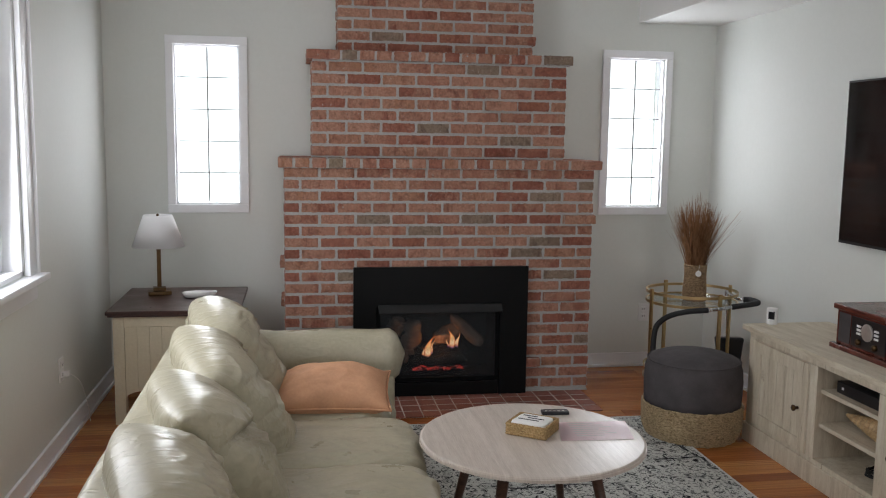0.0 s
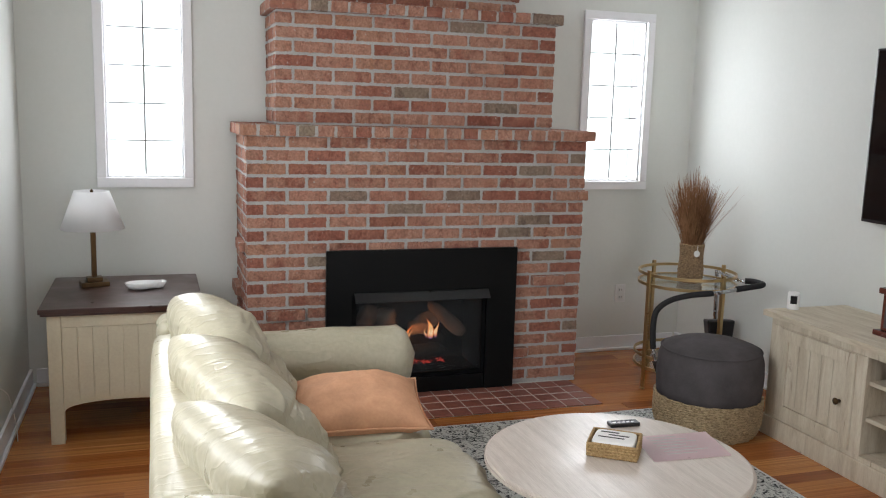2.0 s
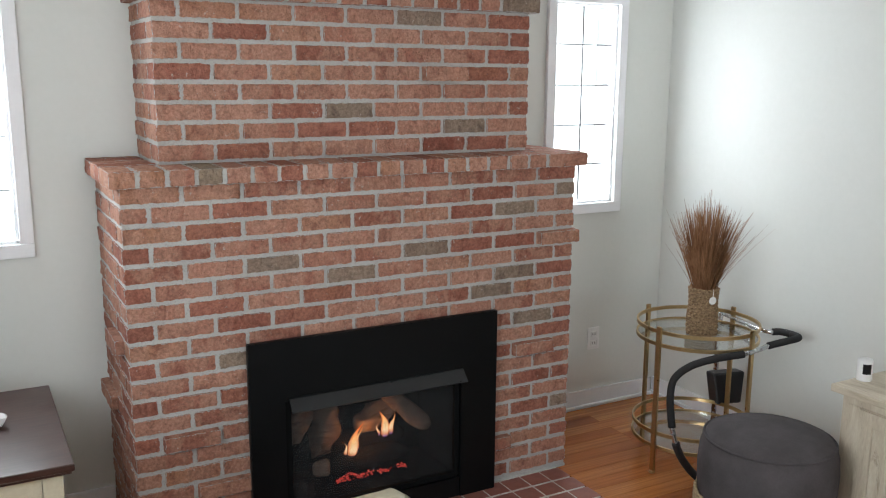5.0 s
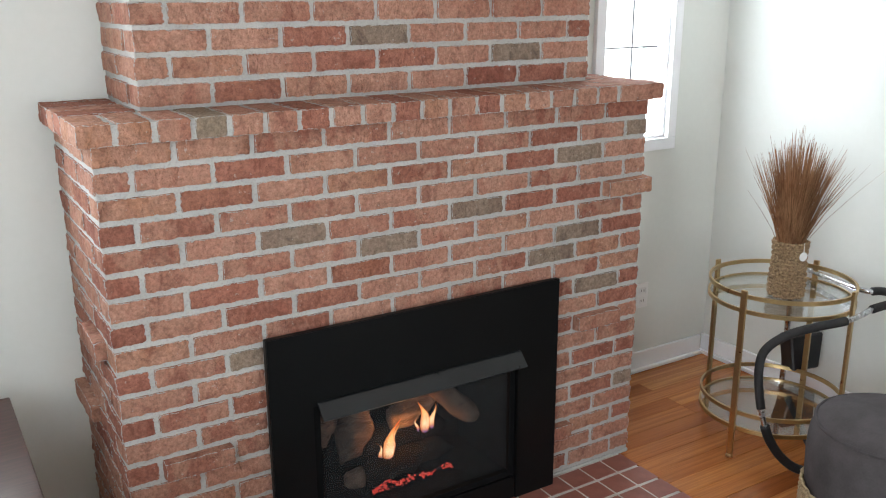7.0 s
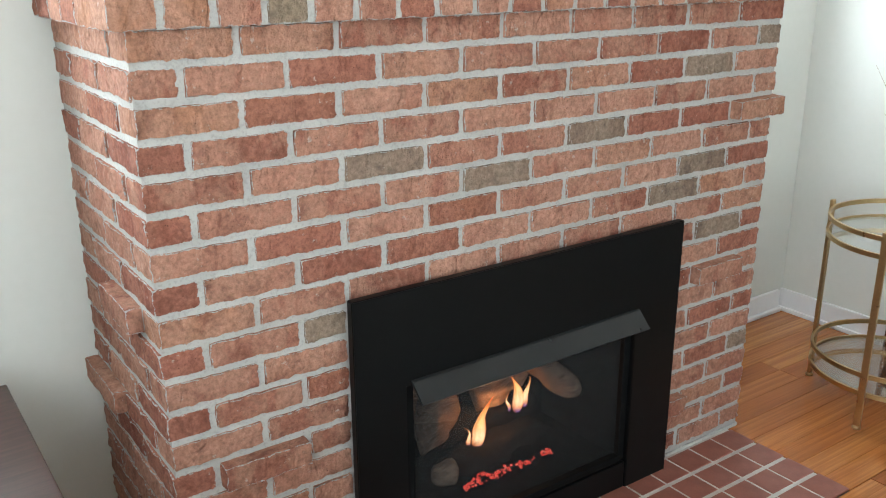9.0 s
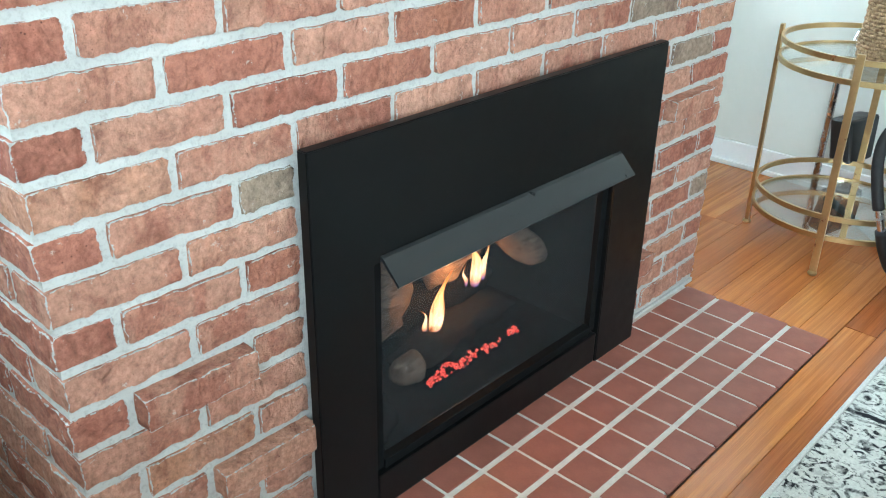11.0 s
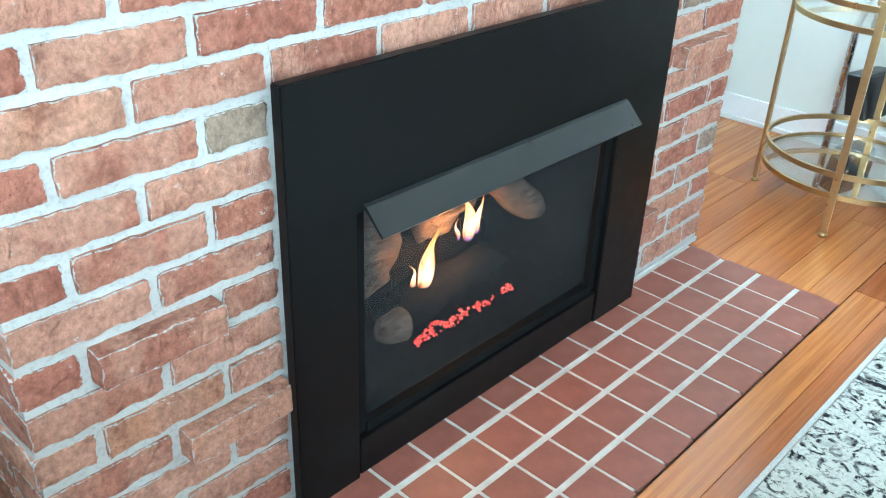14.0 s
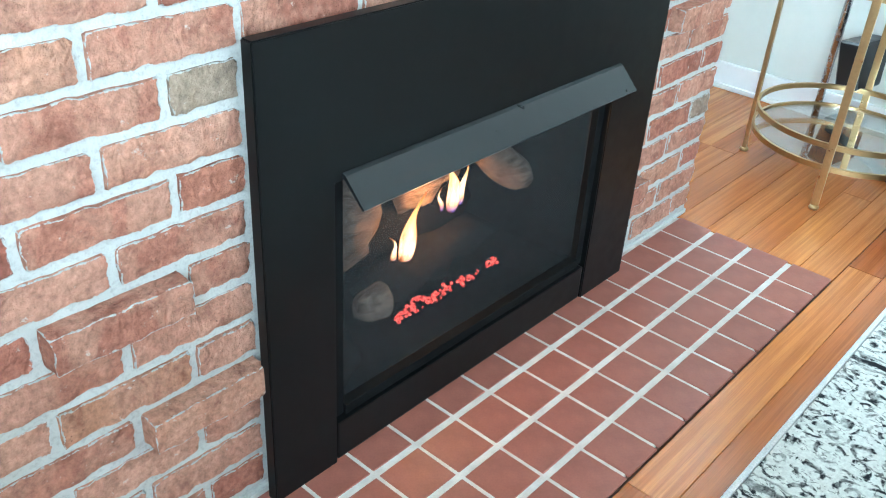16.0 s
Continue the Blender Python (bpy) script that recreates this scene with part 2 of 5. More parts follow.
def screen_material():
    """Dark ceramic glass behind a fine black wire screen, which veils what is behind it."""
    n = Nodes("screened_fire_glass")
    t = n.t
    clear, veil, shine = (t.nodes.new("ShaderNodeBsdf" + k) for k in ("Transparent", "Diffuse", "Glossy"))
    clear.inputs[0].default_value = (0.80, 0.80, 0.81, 1)
    veil.inputs[0].default_value = (0.034, 0.038, 0.040, 1)
    shine.inputs["Roughness"].default_value = 0.38
    both, all_three = t.nodes.new("ShaderNodeMixShader"), t.nodes.new("ShaderNodeMixShader")
    both.inputs[0].default_value = 0.27
    n.link(clear.outputs[0], both.inputs[1])
    n.link(veil.outputs[0], both.inputs[2])
    all_three.inputs[0].default_value = 0.016
    n.link(both.outputs[0], all_three.inputs[1])
    n.link(shine.outputs[0], all_three.inputs[2])
    n.link(all_three.outputs[0], t.nodes["Material Output"].inputs[0])
    return n.m


def glow_material(name, col, strength):
    n = Nodes(name)
    n.b.inputs["Base Color"].default_value = (*col, 1)
    n.b.inputs["Emission Color"].default_value = (*col, 1)
    n.b.inputs["Emission Strength"].default_value = strength
    return n.m


def flame_material():
    """Burning gas: blue-violet at the root, yellow-white in the core, thin and orange at the rims and the tip."""
    n = Nodes("gas_flame", 1.0)
    t = n.t
    xyz = t.nodes.new("ShaderNodeSeparateXYZ")
    n.link(n.vec, xyz.inputs[0])
    core = t.nodes.new("ShaderNodeAttribute")
    core.attribute_name = "core"
    height = n.ramp(xyz.outputs[2], (0.0, (0.25, 0.14, 0.60)), (0.016, (1.0, 0.40, 0.16)), (0.03, (1.0, 0.72, 0.40)), (0.075, (1.0, 0.55, 0.20)), (0.13, (1.0, 0.22, 0.04)))
    colour = n.mix(n.ramp(core.outputs["Fac"], (0.15, 0.0), (0.75, 1.0)), (1.0, 0.20, 0.03), height)
    glow, gone, both = t.nodes.new("ShaderNodeEmission"), t.nodes.new("ShaderNodeBsdfTransparent"), t.nodes.new("ShaderNodeMixShader")
    n.link(colour, glow.inputs[0])
    glow.inputs[1].default_value = 3.0
    body = n.mix(1.0, n.ramp(core.outputs["Fac"], (0.0, 0.0), (0.55, 0.9)), n.ramp(n.noise(60, 3, 0.6, n.scale(1, 1, 0.4)), (0.30, 0.35), (0.55, 1.0)), "MULTIPLY")
    n.link(n.mix(1.0, body, n.ramp(xyz.outputs[2], (0.0, 0.15), (0.025, 1.0)), "MULTIPLY"), both.inputs[0])
    n.link(gone.outputs[0], both.inputs[1])
    n.link(glow.outputs[0], both.inputs[2])
    n.link(both.outputs[0], t.nodes["Material Output"].inputs[0])
    return n.m


def ember_material():
    n = Nodes("glowing_ember", 1.0)
    c = n.ramp(n.noise(260, 3, 0.7), (0.42, (0.01, 0.004, 0.004)), (0.50, (0.85, 0.035, 0.03)), (0.68, (1.0, 0.22, 0.13)))
    n.link(c, n.b.inputs["Emission Color"])
    n.colour((0.03, 0.02, 0.02))
    n.b.inputs["Emission Strength"].default_value = 1.7
    return n.m


M_wall = paint("wall_paint", (0.70, 0.72, 0.685))
M_ceiling = paint("ceiling_paint", (0.82, 0.82, 0.80))
M_trim = plain("white_trim_paint", (0.84, 0.85, 0.87), 0.38, 0, 0.03, 5, 0.04)
M_red = brick_material("red_brick", (0.255, 0.100, 0.068), (0.345, 0.156, 0.108), (0.415, 0.215, 0.153))
M_grey = brick_material("grey_brick", (0.175, 0.122, 0.092), (0.225, 0.158, 0.118), (0.27, 0.192, 0.145))
M_dusk = brick_material("dark_red_brick", (0.22, 0.078, 0.054), (0.275, 0.105, 0.072), (0.32, 0.13, 0.09))
M_mortar = mortar_material()
M_floor = floor_material()
M_tile = plain("quarry_tile", (0.245, 0.086, 0.062), 0.42, 0, 0.16, 18, 0.25, 0.0008)
M_grout = plain("pale_grout", (0.50, 0.48, 0.45), 0.9, 0, 0.12, 30, 0.4, 0.001)
M_steel = plain("black_steel", (0.0044, 0.0049, 0.0052), 0.36, 0, 0.1, 9, 0.1, 0.0003, 0.14)
M_frame = plain("matt_black_frame", (0.006, 0.0066, 0.007), 0.8, 0, 0.15, 14, 0.2, 0.0004, 0.05)
M_hood = plain("black_hood_steel", (0.007, 0.008, 0.009), 0.32, 0.1, 0.08, 9, 0.1, 0.0003, 0.58)
M_soot = plain("sooty_firebox", (0.005, 0.005, 0.005), 0.95, 0, 0.1, 6, 0.0, 0.0, 0.02)
M_log = wood_material("ceramic_log", (0.09, 0.062, 0.046), (0.42, 0.30, 0.22), 0.9, (2, 9, 9), 9, 0.8)
M_char = plain("charred_log", (0.02, 0.018, 0.017), 0.95, 0, 0.4, 30, 0.5, 0.003, 0.1)
M_flame = flame_material()
M_ember = ember_material()
M_pane = glass_material("clear_glass")
M_fire_pane = screen_material()
M_shelf = glass_material("reflecting_shelf_glass", (0.92, 0.95, 0.94), 0.42, 0.015)
M_leather = leather_material()
M_peach = plain("peach_velvet", (0.60, 0.325, 0.19), 0.85, 0, 0.14, 7, 0.4, 0.001, 0.2)
M_top = wood_material("whitewashed_oak", (0.50, 0.435, 0.375), (0.62, 0.55, 0.485), 0.35, (14, 0.7, 1), 3, 0.04)
M_walnut = wood_material("dark_walnut", (0.045, 0.02, 0.012), (0.11, 0.05, 0.03), 0.4)
M_espresso = wood_material("espresso_top", (0.028, 0.011, 0.009), (0.06, 0.024, 0.018), 0.34, (1, 10, 10), 7, 0.06)
M_cream = plain("cream_paint", (0.60, 0.54, 0.40), 0.5, 0, 0.05, 6, 0.1)
M_rustic = weathered_material("weathered_whitewash", (5, 5, 0.7))
M_rustic_top = weathered_material("weathered_whitewash_top", (5, 0.7, 5))
M_rug = rug_material()
M_rug_edge = rope_material("rug_binding", (0.5, 0.5, 0.47), (0.75, 0.75, 0.72), 300)
M_felt = plain("charcoal_fabric", (0.078, 0.071, 0.073), 0.95, 0, 0.18, 10, 0.6, 0.0015, 0.15)
M_jute = rope_material("jute_rope", (0.12, 0.082, 0.040), (0.54, 0.41, 0.25), 70, (1, 1, 2.2))
M_gold = plain("brushed_gold", (0.52, 0.38, 0.19), 0.32, 1.0, 0.03, 8, 0.0)
M_brass = plain("aged_brass", (0.10, 0.058, 0.026), 0.4, 0.9, 0.2, 22, 0.1)
M_weave = rope_material("seagrass_weave", (0.075, 0.042, 0.022), (0.46, 0.32, 0.19), 110)
M_straw = rope_material("dried_grass", (0.10, 0.042, 0.018), (0.40, 0.215, 0.11), 25, (1, 1, 0.3))
M_foam = plain("black_foam", (0.012, 0.012, 0.013), 0.7, 0, 0.2, 40, 0.4, 0.001)
M_chrome = plain("satin_chrome", (0.55, 0.56, 0.58), 0.25, 1.0, 0.05, 20, 0.0)
M_plastic = plain("black_plastic", (0.012, 0.012, 0.014), 0.35, 0, 0.1, 10, 0.05)
M_screen = plain("tv_screen", (0.003, 0.003, 0.0035), 0.12, 0, 0.05, 3, 0.0)
M_white = plain("white_plastic", (0.78, 0.78, 0.77), 0.4, 0, 0.02, 10, 0.03)
M_ceramic = plain("white_ceramic", (0.76, 0.76, 0.75), 0.2, 0, 0.03, 12, 0.03)
def shade_material():
    n = Nodes("white_linen_shade", 0.9)
    n.colour(n.ramp(n.noise(260, 3), (0.3, 0.86), (0.7, 0.92)))
    thin = n.t.nodes.new("ShaderNodeBsdfTranslucent")
    thin.inputs[0].default_value = (0.95, 0.95, 0.95, 1)
    both = n.t.nodes.new("ShaderNodeMixShader")
    both.inputs[0].default_value = 0.42
    n.link(n.b.outputs[0], both.inputs[1])
    n.link(thin.outputs[0], both.inputs[2])
    n.link(both.outputs[0], n.t.nodes["Material Output"].inputs[0])
    return n.m


M_shade = shade_material()
M_paper = plain("pink_paper", (0.93, 0.73, 0.75), 0.32, 0, 0.04, 8, 0.05)
M_tissue = plain("white_paper", (0.80, 0.79, 0.76), 0.8, 0, 0.04, 30, 0.2)
M_wicker = rope_material("wicker", (0.22, 0.13, 0.05), (0.55, 0.38, 0.19), 140)
M_mahogany = wood_material("mahogany", (0.065, 0.016, 0.012), (0.15, 0.04, 0.026), 0.25, (9, 1, 9), 7, 0.05)
M_silver = plain("silver_dial", (0.55, 0.54, 0.52), 0.35, 0.8, 0.1, 30, 0.05)
M_honey = wood_material("carved_pale_wood", (0.36, 0.22, 0.10), (0.62, 0.43, 0.22), 0.5, (10, 1, 10), 9, 0.1)
M_outdoor = glow_material("overcast_daylight", (0.95, 0.98, 1.0), 3.0)

# ---------------------------------------------------------------- shape helpers


def finish(name, bm, material, parent=None, label="", smooth=False):
    me = bpy.data.meshes.new(name)
    bm.normal_update()
    bm.to_mesh(me)
    bm.free()
    me.materials.append(material)
    if smooth:
        me.shade_smooth()
    ob = new(name, me)
    if parent is not None:
        ob.parent = parent
    if label:
        ob["label"] = label
    return ob


def part(name, bm, material, parent, label="", smooth=False):
    """One mesh under a thing or a part; the mesh is given in the thing's own space."""
    return finish(name, bm, material, parent, label, smooth)


def thing(name, at, label, category, group="", kind="", rz=0):
    e = new(name)
    e.empty_display_size = 0.05
    e.matrix_world = pose(*at, 0, 0, rz)
    return tagged(e, label, category, group, kind)


def box(x0, x1, y0, y1, z0, z1, bevel=0.0, seg=2, bm=None):
    own = bm or bmesh.new()
    r = bmesh.ops.create_cube(own, size=1.0, matrix=Matrix.Translation(((x0 + x1) / 2, (y0 + y1) / 2, (z0 + z1) / 2)) @ Matrix.Diagonal((x1 - x0, y1 - y0, z1 - z0, 1)))
    if bevel:
        edges = list({e for v in r["verts"] for e in v.link_edges})
        bmesh.ops.bevel(own, geom=edges, offset=bevel, segments=seg, profile=0.7, affect="EDGES")
    return own


def lathe(profile, seg=32, centre=(0, 0), close=False, bm=None):
    """Turns (radius, height) pairs about the upright axis."""
    own = bm or bmesh.new()
    rings = []
    for r, z in profile:
        if r < 1e-6:
            rings.append([own.verts.new((centre[0], centre[1], z))])
        else:
            rings.append([own.verts.new((centre[0] + r * math.cos(2 * math.pi * i / seg), centre[1] + r * math.sin(2 * math.pi * i / seg), z)) for i in range(seg)])
    pairs = list(zip(rings, rings[1:])) + ([(rings[-1], rings[0])] if close else [])
    for a, b in pairs:
        for i in range(seg):
            j = (i + 1) % seg
            quad = [a[i % len(a)], a[j % len(a)], b[j % len(b)], b[i % len(b)]]
            quad = list(dict.fromkeys(quad))
            if len(quad) > 2:
                own.faces.new(quad)
    return own


def tube(points, radius, seg=10, closed=False, bm=None, flat=1.0):
    """A round bar along points; radius may be a list."""
    own = bm or bmesh.new()
    pts = [Vector(p) for p in points]
    n = len(pts)
    rings = []
    side = None
    for i, p in enumerate(pts):
        a = pts[(i - 1) % n] if closed or i else p
        b = pts[(i + 1) % n] if closed or i < n - 1 else p
        d = (b - a).normalized()
        if side is None:
            side = d.orthogonal().normalized() if abs(d.z) > 0.9 else d.cross(Vector((0, 0, 1))).normalized()
        side = (side - d * side.dot(d)).normalized()
        up = d.cross(side)
        r = radius[i] if isinstance(radius, (list, tuple)) else radius
        rings.append([own.verts.new(p + (side * math.cos(2 * math.pi * k / seg) + up * flat * math.sin(2 * math.pi * k / seg)) * r) for k in range(seg)])
    for a, b in zip(rings, rings[1:] + ([rings[0]] if closed else [])):
        for k in range(seg):
            own.faces.new((a[k], a[(k + 1) % seg], b[(k + 1) % seg], b[k]))
    if not closed:
        own.faces.new(rings[0][::-1])
        own.faces.new(rings[-1])
    return own


def curve_points(points, steps=8):
    """Catmull-Rom through points."""
    p = [Vector(q) for q in points]
    p = [p[0] * 2 - p[1]] + p + [p[-1] * 2 - p[-2]]
    out = []
    for i in range(1, len(p) - 2):
        for s in range(steps):
            t = s / steps
            out.append(0.5 * (2 * p[i] + (p[i + 1] - p[i - 1]) * t + (2 * p[i - 1] - 5 * p[i] + 4 * p[i + 1] - p[i + 2]) * t * t + (3 * p[i] - p[i - 1] - 3 * p[i + 1] + p[i + 2]) * t ** 3))
    out.append(p[-2])
    return out


def puff(sx, sy, sz, power=3.0, wrinkle=0.012, freq=5.0, seed=0.0, nu=40, nv=24, stretch=(1, 1, 1), ridges=0.0):
    """A stuffed cushion: a rounded block with uneven, creased skin; sx, sy, sz are its full sizes."""
    bm = bmesh.new()

    def f(c):
        return math.copysign(abs(c) ** (2.0 / power), c)

    rows = []
    for j in range(nv + 1):
        v = -math.pi / 2 + math.pi * j / nv
        ring = []
        for i in range(nu):
            u = 2 * math.pi * i / nu
            q = Vector((f(math.cos(v)) * f(math.cos(u)) * sx / 2, f(math.cos(v)) * f(math.sin(u)) * sy / 2, f(math.sin(v)) * sz / 2))
            s = Vector((q.x * stretch[0] + seed, q.y * stretch[1], q.z * stretch[2])) * freq
            fold = 1 - min(1.0, 3.2 * abs(noise.noise(s * 1.2 + Vector((7, 0, 3)))))
            d = noise.noise(s * 0.7) - 0.8 * fold * fold
            way = Vector((q.x * 2.2 + q.y * 1.5 + seed, q.y * 7.5 - q.x * 1.6, q.z * 2))
            lift = ridges * tent(noise.noise(way), 0.22) * max(0.0, min(1.0, 0.5 + 1.6 * noise.noise(q * 4 + Vector((seed, 3, 1)))))
            lift += 0.5 * ridges * tent(noise.noise(way * 2.3 + Vector((4, 1, 0))), 0.25)
            ring.append(q + q.normalized() * (d * wrinkle + lift))
        rows.append(ring)
    vs = [[bm.verts.new(rows[0][0])]] + [[bm.verts.new(q) for q in r] for r in rows[1:-1]] + [[bm.verts.new(rows[-1][0])]]
    for a, b in zip(vs, vs[1:]):
        for i in range(nu):
            j = (i + 1) % nu
            quad = list(dict.fromkeys([a[i % len(a)], a[j % len(a)], b[j % len(b)], b[i % len(b)]]))
            bm.faces.new(quad)
    return bm


def tent(value, width):
    """A sharp ridge where value crosses zero."""
    return max(0.0, 1 - abs(value) / width)


def gathered_cushion(w, h, t, seed, fold=0.35):
    """A soft leather cushion standing in the y-z plane, facing +x: a plump head over a slumped body, its skin
    tucked in under the head and pulled into crisp folds that run out from the tuck and from the seams."""
    bm = bmesh.new()
    nu, nv = 112, 112
    vs = {}
    side = 1 if math.sin(seed * 5.1) > 0 else -1
    for s in (0, 1):
        for i in range(nu + 1):
            for j in range(nv + 1):
                edge = i in (0, nu) or j in (0, nv)
                key = (i, j, 2 if edge else s)
                if key in vs:
                    continue
                u, v = i / nu * 2 - 1, j / nv * 2 - 1
                fat = max(0.0, (1 - abs(u) ** 3.2) * (1 - abs(v) ** 4.2)) ** 0.5
                warp = noise.noise(Vector((u * 1.6, v * 1.6, seed)))
                # the tuck under the head, deepest at one end
                d = v - fold - 0.14 * noise.noise(Vector((u * 1.6, seed, 0))) + 0.20 * u
                depth = 0.30 + 0.70 * max(0.0, min(1.0, 0.55 + side * 0.8 * u + 0.5 * warp))
                tuck = depth * (math.exp(-((d / 0.045) ** 2)) if d > 0 else math.exp(-((d / 0.17) ** 2)))
                # folds fanning out below the tuck's deep end
                cu, cv = u - side * 0.62, v - fold + 0.03
                far = math.hypot(cu, cv)
                fan = tent(math.sin(math.atan2(cv, cu) * 5.5 + 2.2 * warp + seed), 0.55) * math.exp(-((far / 0.55) ** 2)) * min(1.0, far / 0.12)
                # long slack folds across the cushion, and finer ones down its slope
                long_fold = tent(noise.noise(Vector((u * 0.9 + v * 0.5, v * 3.4 - u * 0.9 + 0.5 * warp, seed + 3))), 0.20)
                fine_fold = tent(noise.noise(Vector((u * 2.4 - v * 1.2, v * 5.8 + u * 1.4, seed + 13))), 0.22)
                slack = max(0.0, min(1.0, 0.5 + 1.5 * noise.noise(Vector((u * 1.3, v * 1.3, seed + 21)))))
                seam = tent(math.sin(v * 17 + 3 * warp + u * 2), 0.5) * math.exp(-(((1 - abs(u)) / 0.24) ** 2))
                top_seam = tent(math.sin(u * 15 + 3 * warp), 0.5) * math.exp(-(((1 - abs(v)) / 0.20) ** 2))
                x = fat * t / 2 * (1.02 - 0.10 * v)
                x -= fat * (0.046 * tuck + 0.008 * seam + 0.006 * top_seam)
                x += fat * (0.016 * fan + 0.014 * long_fold * slack + 0.007 * fine_fold * slack)
                x += fat * 0.016 * noise.noise(Vector((u * 1.9, v * 1.9, seed + 9)))
                x *= 1 if s else -0.74
                lean = -0.04 * max(0.0, v) ** 2
                sag = 1 - 0.05 * (1 - v * v) * abs(u) ** 4
                zz = v * h / 2 * (1 - 0.14 * abs(u) ** 2.6) + 0.012 * math.sin(u * 2.2 + seed)
                vs[key] = bm.verts.new((x + lean, u * w / 2 * sag, zz))
    for s in (0, 1):
        for i in range(nu):
            for j in range(nv):
                q = [vs[(a, b, 2 if a in (0, nu) or b in (0, nv) else s)] for a, b in ((i, j), (i + 1, j), (i + 1, j + 1), (i, j + 1))]
                bm.faces.new(q if s else q[::-1])
    return bm


def placed(bm, m):
    bmesh.ops.transform(bm, matrix=m, verts=bm.verts)
    return bm


def prism(outline, y0, y1):
    """An outline in x and z, drawn out along y."""
    bm = bmesh.new()
    a = [bm.verts.new((x, y0, z)) for x, z in outline]
    b = [bm.verts.new((x, y1, z)) for x, z in outline]
    bm.faces.new(a)
    bm.faces.new(b[::-1])
    for i in range(len(a)):
        j = (i + 1) % len(a)
        bm.faces.new((a[j], a[i], b[i], b[j]))
    bmesh.ops.recalc_face_normals(bm, faces=bm.faces)
    return bm


# ---------------------------------------------------------------- the room's shell
def structure(name, bm, material, label, category):
    return tagged(finish(name, bm, material), label, category, kind="structure")


def wall_with_openings(bm, a0, a1, z0, z1, holes, slab):
    """Blocks of a wall between a0 and a1, round holes (a0, a1, z0, z1), each made by slab(bm, a0, a1, z0, z1)."""
    cuts = sorted(holes)
    at = a0
    for h0, h1, hz0, hz1 in cuts:
        slab(bm, at, h0, z0, z1)
        slab(bm, h0, h1, z0, hz0)
        slab(bm, h0, h1, hz1, z1)
        at = h1
    slab(bm, at, a1, z0, z1)
    return bm


WL = (-0.728, -0.348, 1.078, 2.026)
WR = (1.967, 2.342, 1.066, 2.018)
WS = (2.25, 3.875, 0.90, 2.12)
# WB is an added opening that only holds the unseen rear fill lamp.
WB = (-0.4, 2.0, 0.75, 2.25)
structure("wall_north", wall_with_openings(bmesh.new(), LEFT - 0.16, RIGHT + 0.14, -0.1, TOP + 0.1, [WL, WR], lambda bm, a, b, c, d: box(a, b, BACK, BACK + 0.16, c, d, bm=bm)), M_wall, "pale sage painted wall behind the brick fireplace", "wall")
structure("wall_west", wall_with_openings(bmesh.new(), REAR, BACK - 0.001, -0.1, TOP + 0.1, [WS], lambda bm, a, b, c, d: box(LEFT - 0.16, LEFT, a, b, c, d, bm=bm)), M_wall, "pale painted side wall with a large window", "wall")
structure("wall_east", box(RIGHT, RIGHT + 0.14, REAR, BACK - 0.001, -0.1, TOP + 0.1), M_wall, "pale painted wall with the television", "wall")
structure("wall_south", wall_with_openings(bmesh.new(), LEFT - 0.16, RIGHT + 0.14, -0.1, TOP + 0.1, [WB], lambda bm, a, b, c, d: box(a, b, REAR - 0.16, REAR, c, d, bm=bm)), M_wall, "plain painted wall closing the room", "wall")
structure("ceiling", box(LEFT, RIGHT, REAR, BACK, TOP, TOP + 0.1), M_ceiling, "plain white painted ceiling", "ceiling")
structure("ceiling_soffit", box(2.155, RIGHT - 0.001, REAR + 0.001, BACK - 0.001, 2.243, TOP - 0.001), M_ceiling, "boxed white soffit along the side wall", "ceiling")
structure("floor_base", box(LEFT - 0.16, RIGHT + 0.14, REAR - 0.16, BACK + 0.16, -0.12, -0.006), M_walnut, "dark subfloor under the boards", "floor")


def skirting(name, a, b, axis, wall, sign):
    bm = bmesh.new()
    if axis == "x":
        box(a, b, wall - 0.016, wall - 0.001, 0.0, 0.092, 0.004, bm=bm)
        box(a, b, wall - 0.032, wall - 0.0165, 0.0, 0.018, 0.006, bm=bm)
    else:
        box(min(wall + sign * 0.001, wall + sign * 0.016), max(wall + sign * 0.001, wall + sign * 0.016), a, b, 0.0, 0.092, 0.004, bm=bm)
        box(min(wall + sign * 0.0165, wall + sign * 0.032), max(wall + sign * 0.0165, wall + sign * 0.032), a, b, 0.0, 0.018, 0.006, bm=bm)
    structure(name, bm, M_trim, "white painted baseboard with shoe moulding", "baseboard")


skirting("baseboard_1", LEFT + 0.034, -0.085, "x", BACK, -1)
skirting("baseboard_2", 1.71, RIGHT - 0.034, "x", BACK, -1)
skirting("baseboard_3", REAR, BACK - 0.002, "y", RIGHT, -1)
skirting("baseboard_4", REAR, BACK - 0.002, "y", LEFT, 1)


